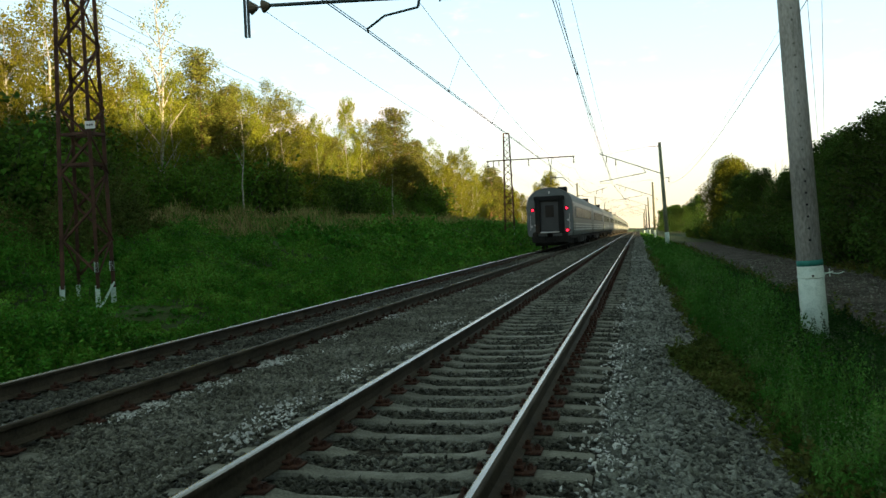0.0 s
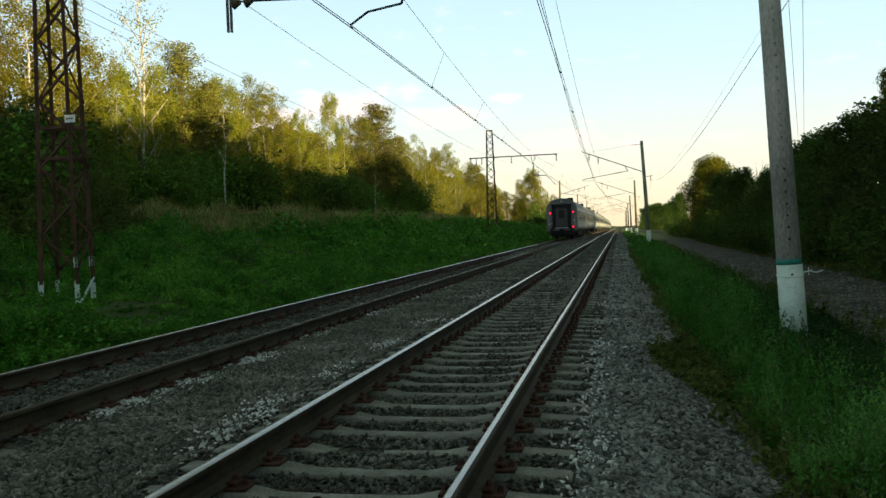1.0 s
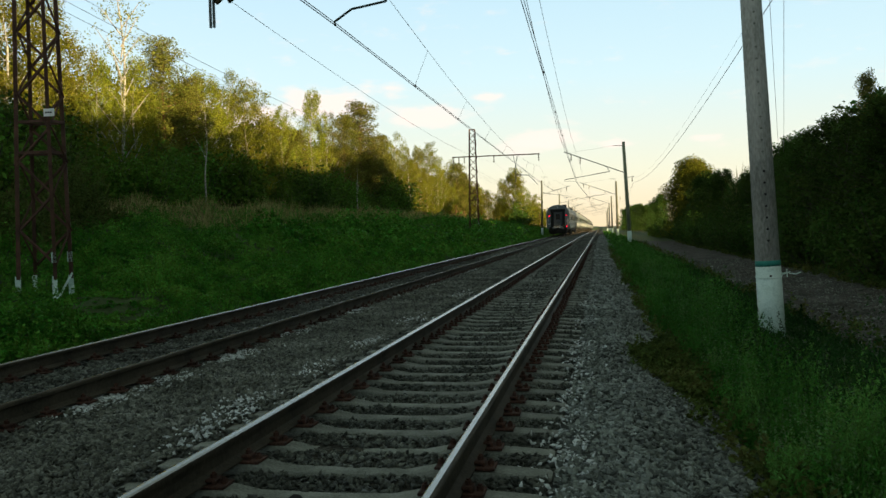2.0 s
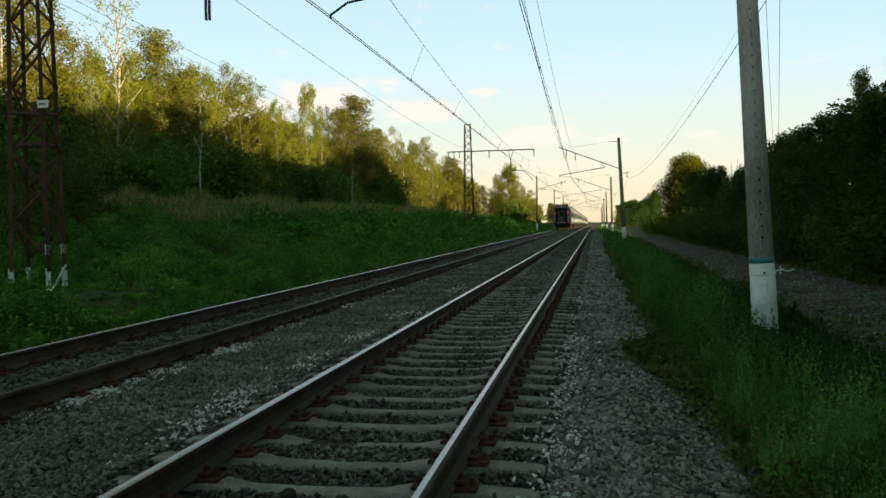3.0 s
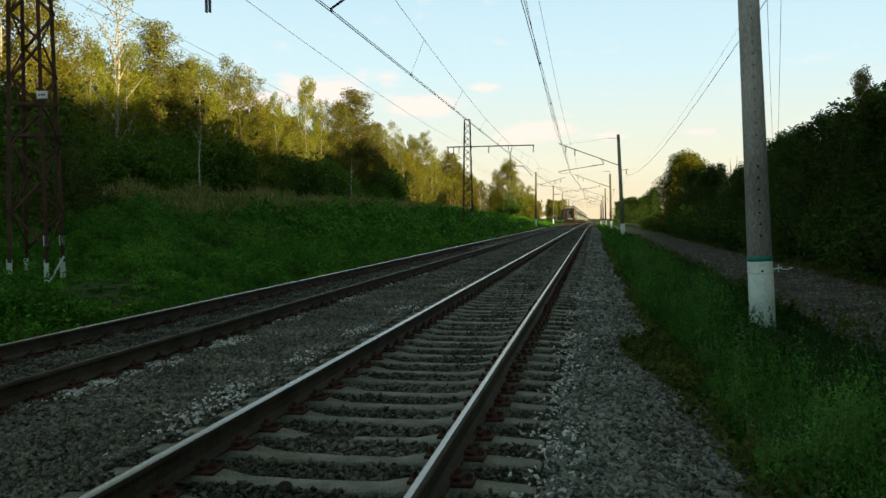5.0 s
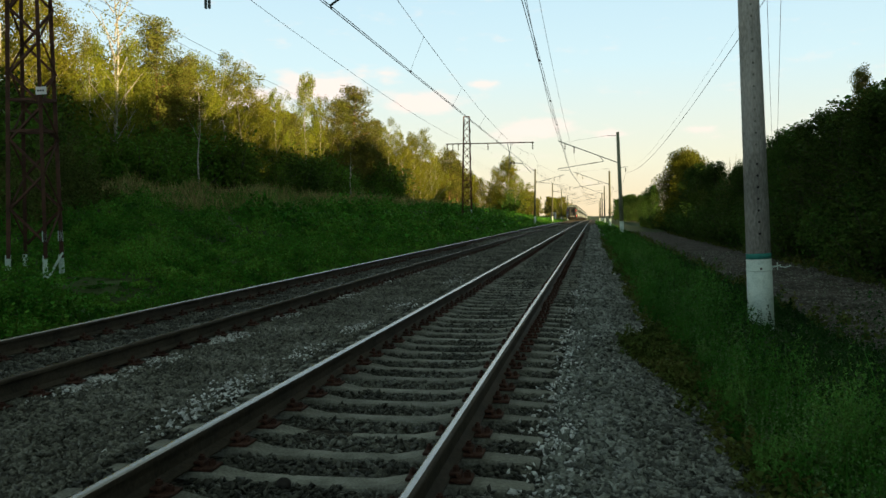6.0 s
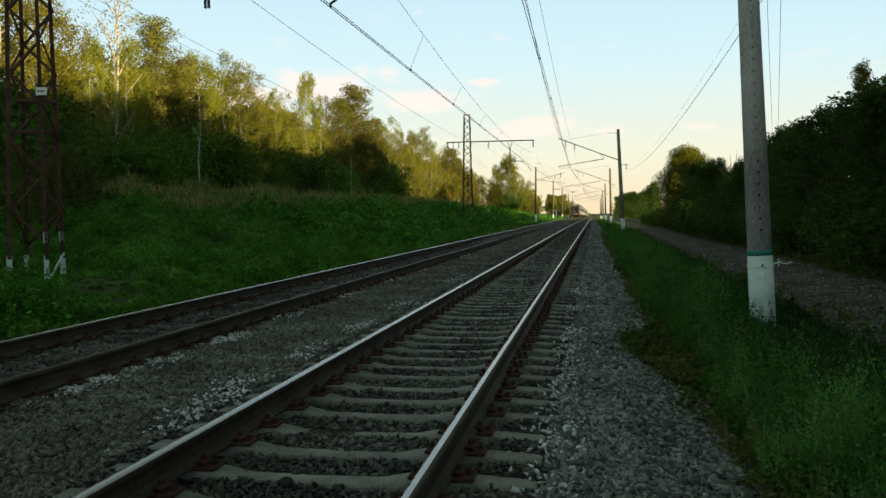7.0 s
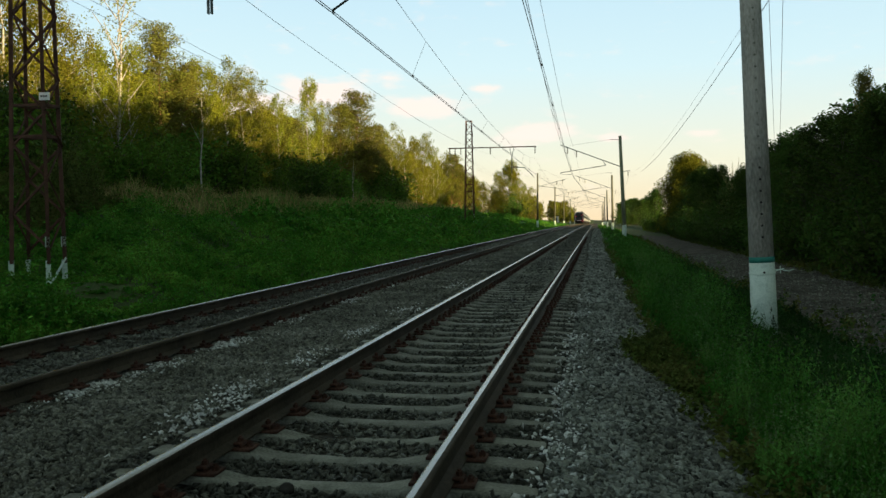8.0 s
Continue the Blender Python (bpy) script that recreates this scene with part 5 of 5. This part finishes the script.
    weed_leaves("fringe_herbs", rng, 34000, fringe, 0.22, 0.034, M_herb, "low dark brownish herbs creeping over the stones", 40, 0.22)
    weed_leaves("verge_weeds", rng, 16000, verge(50, 260), 0.34, 0.13, M_weed, "tall leafy green weeds between the stones and the road", 12, 0.35)

    def tips(rng, n):
        y = 5 + 30 * rng.uniform(0, 1, n) ** 1.6
        x = 2.96 + 0.55 * rng.uniform(0, 1, n)
        return x, y, 0.30 + 1.2 * tufts(x, y, 1.1) + 0.5 * tufts(x, y, 2.8)

    weed_leaves("flower_spikes", rng, 26000, tips, 0.6, 0.016, M_tip, "pale green flowering spikes above the weeds", 16, 0.035)

    def far_verge(rng, n):
        y = 8 + 110 * rng.uniform(0, 1, n) ** 1.4
        x = np.where(rng.uniform(0, 1, n) < 0.75, 11.2 + 1.8 * rng.uniform(0, 1, n), 6.4 + 1.0 * rng.uniform(0, 1, n) ** 2)
        return x, y, clump(x, y, 0.9)

    weed_leaves("road_weeds", rng, 30000, far_verge, 0.42, 0.07, M_herb, "low weeds along the edges of the gravel road", 25, 0.25)
    blades("verge_grass", rng, 7000, verge(4, 70, 0.0, 0.4), 0.42, 0.006, M_weed, "green grass stalks among the weeds beside the track", "grass")
    weed_leaves("verge_weeds", rng, 40000, verge(-4, 5.5), 0.5, 0.03, M_weed, tall, 40, 0.11, 1.0, 0.36)


# ---- loose stones ----
def stone_field(name, rng, xy, z, size, mat, label):
    """Angular broken stones as one mesh: squashed, jittered octahedra."""
    n = len(xy)
    base = np.array([(1, 0, 0), (0, 1, 0), (-1, 0, 0), (0, -1, 0), (0.3, 0.2, 0.8), (-0.2, -0.3, 0.75), (0, 0, -0.7)])
    tri = np.array([(0, 1, 4), (1, 2, 4), (2, 5, 4), (2, 3, 5), (3, 0, 5), (0, 4, 5), (1, 0, 6), (2, 1, 6), (3, 2, 6), (0, 3, 6)])
    v = base[None] * (1 + rng.uniform(-0.35, 0.35, (n, 7, 3)))
    s = size * rng.uniform(0.55, 1.35, (n, 1, 1)) * rng.uniform(0.6, 1.4, (n, 1, 3)) * np.array([1.25, 1.05, 0.62])
    v = v * s
    q = rng.normal(size=(n, 4))
    q[:, 1:3] *= 0.38
    q /= np.linalg.norm(q, axis=1)[:, None]
    w, x, y, zq = q.T
    rot = np.stack((np.stack((1 - 2 * (y * y + zq * zq), 2 * (x * y - w * zq), 2 * (x * zq + w * y)), 1),
                    np.stack((2 * (x * y + w * zq), 1 - 2 * (x * x + zq * zq), 2 * (y * zq - w * x)), 1),
                    np.stack((2 * (x * zq - w * y), 2 * (y * zq + w * x), 1 - 2 * (x * x + y * y)), 1)), 1)
    v = np.einsum("nij,nkj->nki", rot, v)
    v[:, :, 0] += xy[:, 0:1]
    v[:, :, 1] += xy[:, 1:2]
    v[:, :, 2] += z[:, None]
    f = (tri[None] + (np.arange(n) * 7)[:, None, None]).reshape(-1, 3)
    tagged(new(name, fast_mesh(name, v.reshape(-1, 3), f, mat)), label, "stones", kind="stuff")


def on_sleeper(x, y, cx, ph, half):
    d = (y - FIRST - ph + SPACING / 2) % SPACING - SPACING / 2
    return (np.abs(x - cx) < 1.36) & (np.abs(d) < half)


def build_stones():
    rng = np.random.default_rng(3)

    def scatter(n, x0, x1, y0, y1, power=1.0):
        return np.stack((rng.uniform(x0, x1, n), y0 + (y1 - y0) * rng.uniform(0, 1, n) ** power), axis=1)

    def settle(xy):
        x, y = xy[:, 0], xy[:, 1]
        rail = np.zeros(len(x), bool)
        for cx in (0.0, TRACK_2):
            for s in (-0.797, 0.797):
                rail |= np.abs(x - cx - s) < 0.085
        bad = rail | on_sleeper(x, y, 0.0, 0.0, 0.078) | (on_sleeper(x, y, TRACK_2, 0.21, 0.08) & (rng.uniform(0, 1, len(x)) < 0.6))
        xy = xy[~bad]
        return xy, np.array([bed_z(a, b) for a, b in xy]) + rng.uniform(0.0, 0.022, len(xy))

    for n, area, size in ((25000, (1.38, 3.0, 3.6, 16, 1.5), 0.026), (22000, (-1.34, 1.34, 3.6, 16, 1.45), 0.023), (12000, (1.38, 2.9, 15, 42, 1.3), 0.038), (13000, (-1.34, 1.34, 15, 45, 1.3), 0.029), (9000, (-1.34, 1.34, 42, 130, 1.4), 0.045), (7000, (1.3, 2.6, 40, 130, 1.4), 0.065)):
        xy, z = settle(scatter(n, *area))
        stone_field("ballast_stones", rng, xy, z, size, M_stone_dark if area[0] < 0 else M_stone, "dark oily crushed stones between the rails" if area[0] < 0 else "loose grey crushed stones")
    for n, area, size in ((34000, (-3.15, -1.38, 4, 18, 1.35), 0.023), (22000, (-6.3, -3.15, 6, 18, 1.3), 0.025), (10000, (-3.15, -1.38, 17, 45, 1.4), 0.034), (10000, (-6.3, -3.15, 17, 45, 1.4), 0.038), (12000, (-6.2, -1.38, 43, 130, 1.4), 0.06)):
        xy, z = settle(scatter(n, *area))
        stone_field("ballast_stones", rng, xy, z, size, M_stone_dark if area[1] < -3 else M_stone_brown, "dark oily crushed stones between the rails" if area[1] < -3 else "loose brown rust-dusted crushed stones")
    xy = scatter(9000, 6.7, 11.9, 12, 60, 1.3)
    stone_field("road_stones", rng, xy, np.array([road_z(a, b) for a, b in xy]) + 0.004, 0.035, M_stone_brown, "scattered stones lying on the gravel road")
    # pale fresh stones dropped in patches beside the rails
    pts = []
    for x, y, m in ((-3.0, 7.0, 40), (-3.05, 7.5, 110), (-3.0, 8.5, 90), (-3.0, 10.2, 150), (-3.05, 12.6, 60), (-3.1, 15.9, 90), (-3.2, 19.5, 60), (-3.2, 23.2, 90), (-3.1, 31, 90),
                    (-1.5, 6.75, 60), (-1.48, 6.05, 30), (-1.6, 7.5, 45), (-1.56, 9.2, 30), (-1.56, 11.5, 50), (-1.6, 14.5, 40), (-1.6, 20, 40),
                    (1.42, 4.9, 50), (1.42, 5.6, 60), (1.42, 6.25, 70), (1.42, 7.2, 45), (1.42, 7.9, 60), (1.4, 9.0, 40), (1.38, 9.9, 60), (1.4, 11.3, 70), (1.4, 13.9, 60), (1.4, 17, 60)):
        m = int(m * (1.4 if x > 0 else 2.6))
        pts.append(np.stack((x + rng.normal(size=m) * 0.11, y + rng.normal(size=m) * (0.16 + 0.014 * y)), axis=1))
    xy, z = settle(np.concatenate(pts))
    stone_field("pale_stones", rng, xy, z + 0.010, 0.019, M_stone_pale, "pale freshly broken stones lying in patches")
    # the bed beside and behind the viewer
    for n, area, mat in ((6000, (1.38, 3.0, -4, 3.7), M_stone), (7000, (-1.34, 1.34, -4, 3.7), M_stone_dark), (11000, (-6.3, -1.38, -4, 5), M_stone_brown)):
        xy, z = settle(scatter(n, *area))
        stone_field("ballast_stones", rng, xy, z, 0.03, mat, "loose grey crushed stones of the track bed")


def build_single_stones():
    """The stones of the shoulder that lie nearest, one by one."""
    rnd = random.Random(17)
    kinds = []
    for k in range(7):
        bm = bmesh.new()
        bmesh.ops.create_cube(bm, size=1)
        for v in bm.verts:
            v.co = Vector((v.co.x * rnd.uniform(0.5, 1.25), v.co.y * rnd.uniform(0.5, 1.25), v.co.z * rnd.uniform(0.4, 1.0))) * 0.062
        bmesh.ops.bevel(bm, geom=list(bm.edges), offset=0.007, segments=1, affect="EDGES")
        me = bpy.data.meshes.new("stone")
        bm.to_mesh(me)
        bm.free()
        me.materials.append(M_stone_single)
        kinds.append(me)
    for k in range(300):
        y = 5.0 + 3.6 * rnd.random() ** 1.2
        x = rnd.uniform(1.45, 2.75)
        m = Matrix.Translation((x, y, bed_z(x, y) + 0.016)) @ Euler((rnd.uniform(-0.35, 0.35), rnd.uniform(-0.35, 0.35), rnd.uniform(0, 6.28))).to_matrix().to_4x4() @ Matrix.Scale(rnd.uniform(0.65, 1.15), 4)
        shared("stone", kinds[k % 7], BED[0], "", m)


def build_hut():
    """A small whitewashed hut far off behind the bank."""
    x, y = -13.5, 330.0
    z = ground_z(x, y)
    ob = thing("hut", "small whitewashed hut behind the far bank", "hut", pose(x, y, z))
    bm = bmesh.new()
    box(bm, -0.9, 0.9, -0.9, 0.9, -0.3, 2.5, 0.03)
    part("wall", bm, M_stripe, ob)
    bm = bmesh.new()
    for sx in (-1, 1):
        a, b = Vector((sx * 1.1, 0, 2.4)), Vector((0, 0, 2.9))
        vs = [bm.verts.new((p.x, yy, p.z + dz)) for dz in (0, 0.08) for p in (a, b) for yy in (-1.1, 1.1)]
        for q in ((0, 1, 3, 2), (4, 6, 7, 5), (0, 4, 5, 1), (2, 3, 7, 6), (0, 2, 6, 4), (1, 5, 7, 3)):
            bm.faces.new([vs[k] for k in q])
    part("roof", bm, M_under, ob, "dark gabled roof")
    bm = bmesh.new()
    box(bm, -0.4, 0.4, -0.93, -0.90, -0.1, 1.9)
    part("door", bm, M_doorgrey, ob)


def build_lump():
    bm = bmesh.new()
    bmesh.ops.create_icosphere(bm, subdivisions=2, radius=0.045)
    for v in bm.verts:
        v.co = v.co * (1 + 0.35 * noise.noise(v.co * 22))
        v.co.z *= 0.75
    me = bpy.data.meshes.new("stone")
    bm.to_mesh(me)
    bm.free()
    me.materials.append(M_under)
    ob = new("stone", me)
    ob.location = (-0.1, 4.70, -0.212)
    tagged(ob, "dark oily stone lying on a concrete sleeper", "stone")


def motions():
    for k, ob in enumerate(TRAIN):
        rows = []
        for t in (0.0, 1.0, 2.0, 3.0, 4.0, 5.0, 6.0, 7.0, 8.0):
            y = START + SPEED * t + k * PITCH
            rise = grade(y + 24.3) - grade(y)
            rows.append((t, pose(TRACK_2, y, grade(y) + 0.004, math.degrees(math.atan2(rise, 24.3)), 0, 0)))
        walk(ob, rows)


build_ground()
build_bed()
build_road()
build_line()
build_train()
build_woods()
build_weeds()
build_stones()
build_single_stones()
build_tracks()
build_lump()
build_hut()
motions()
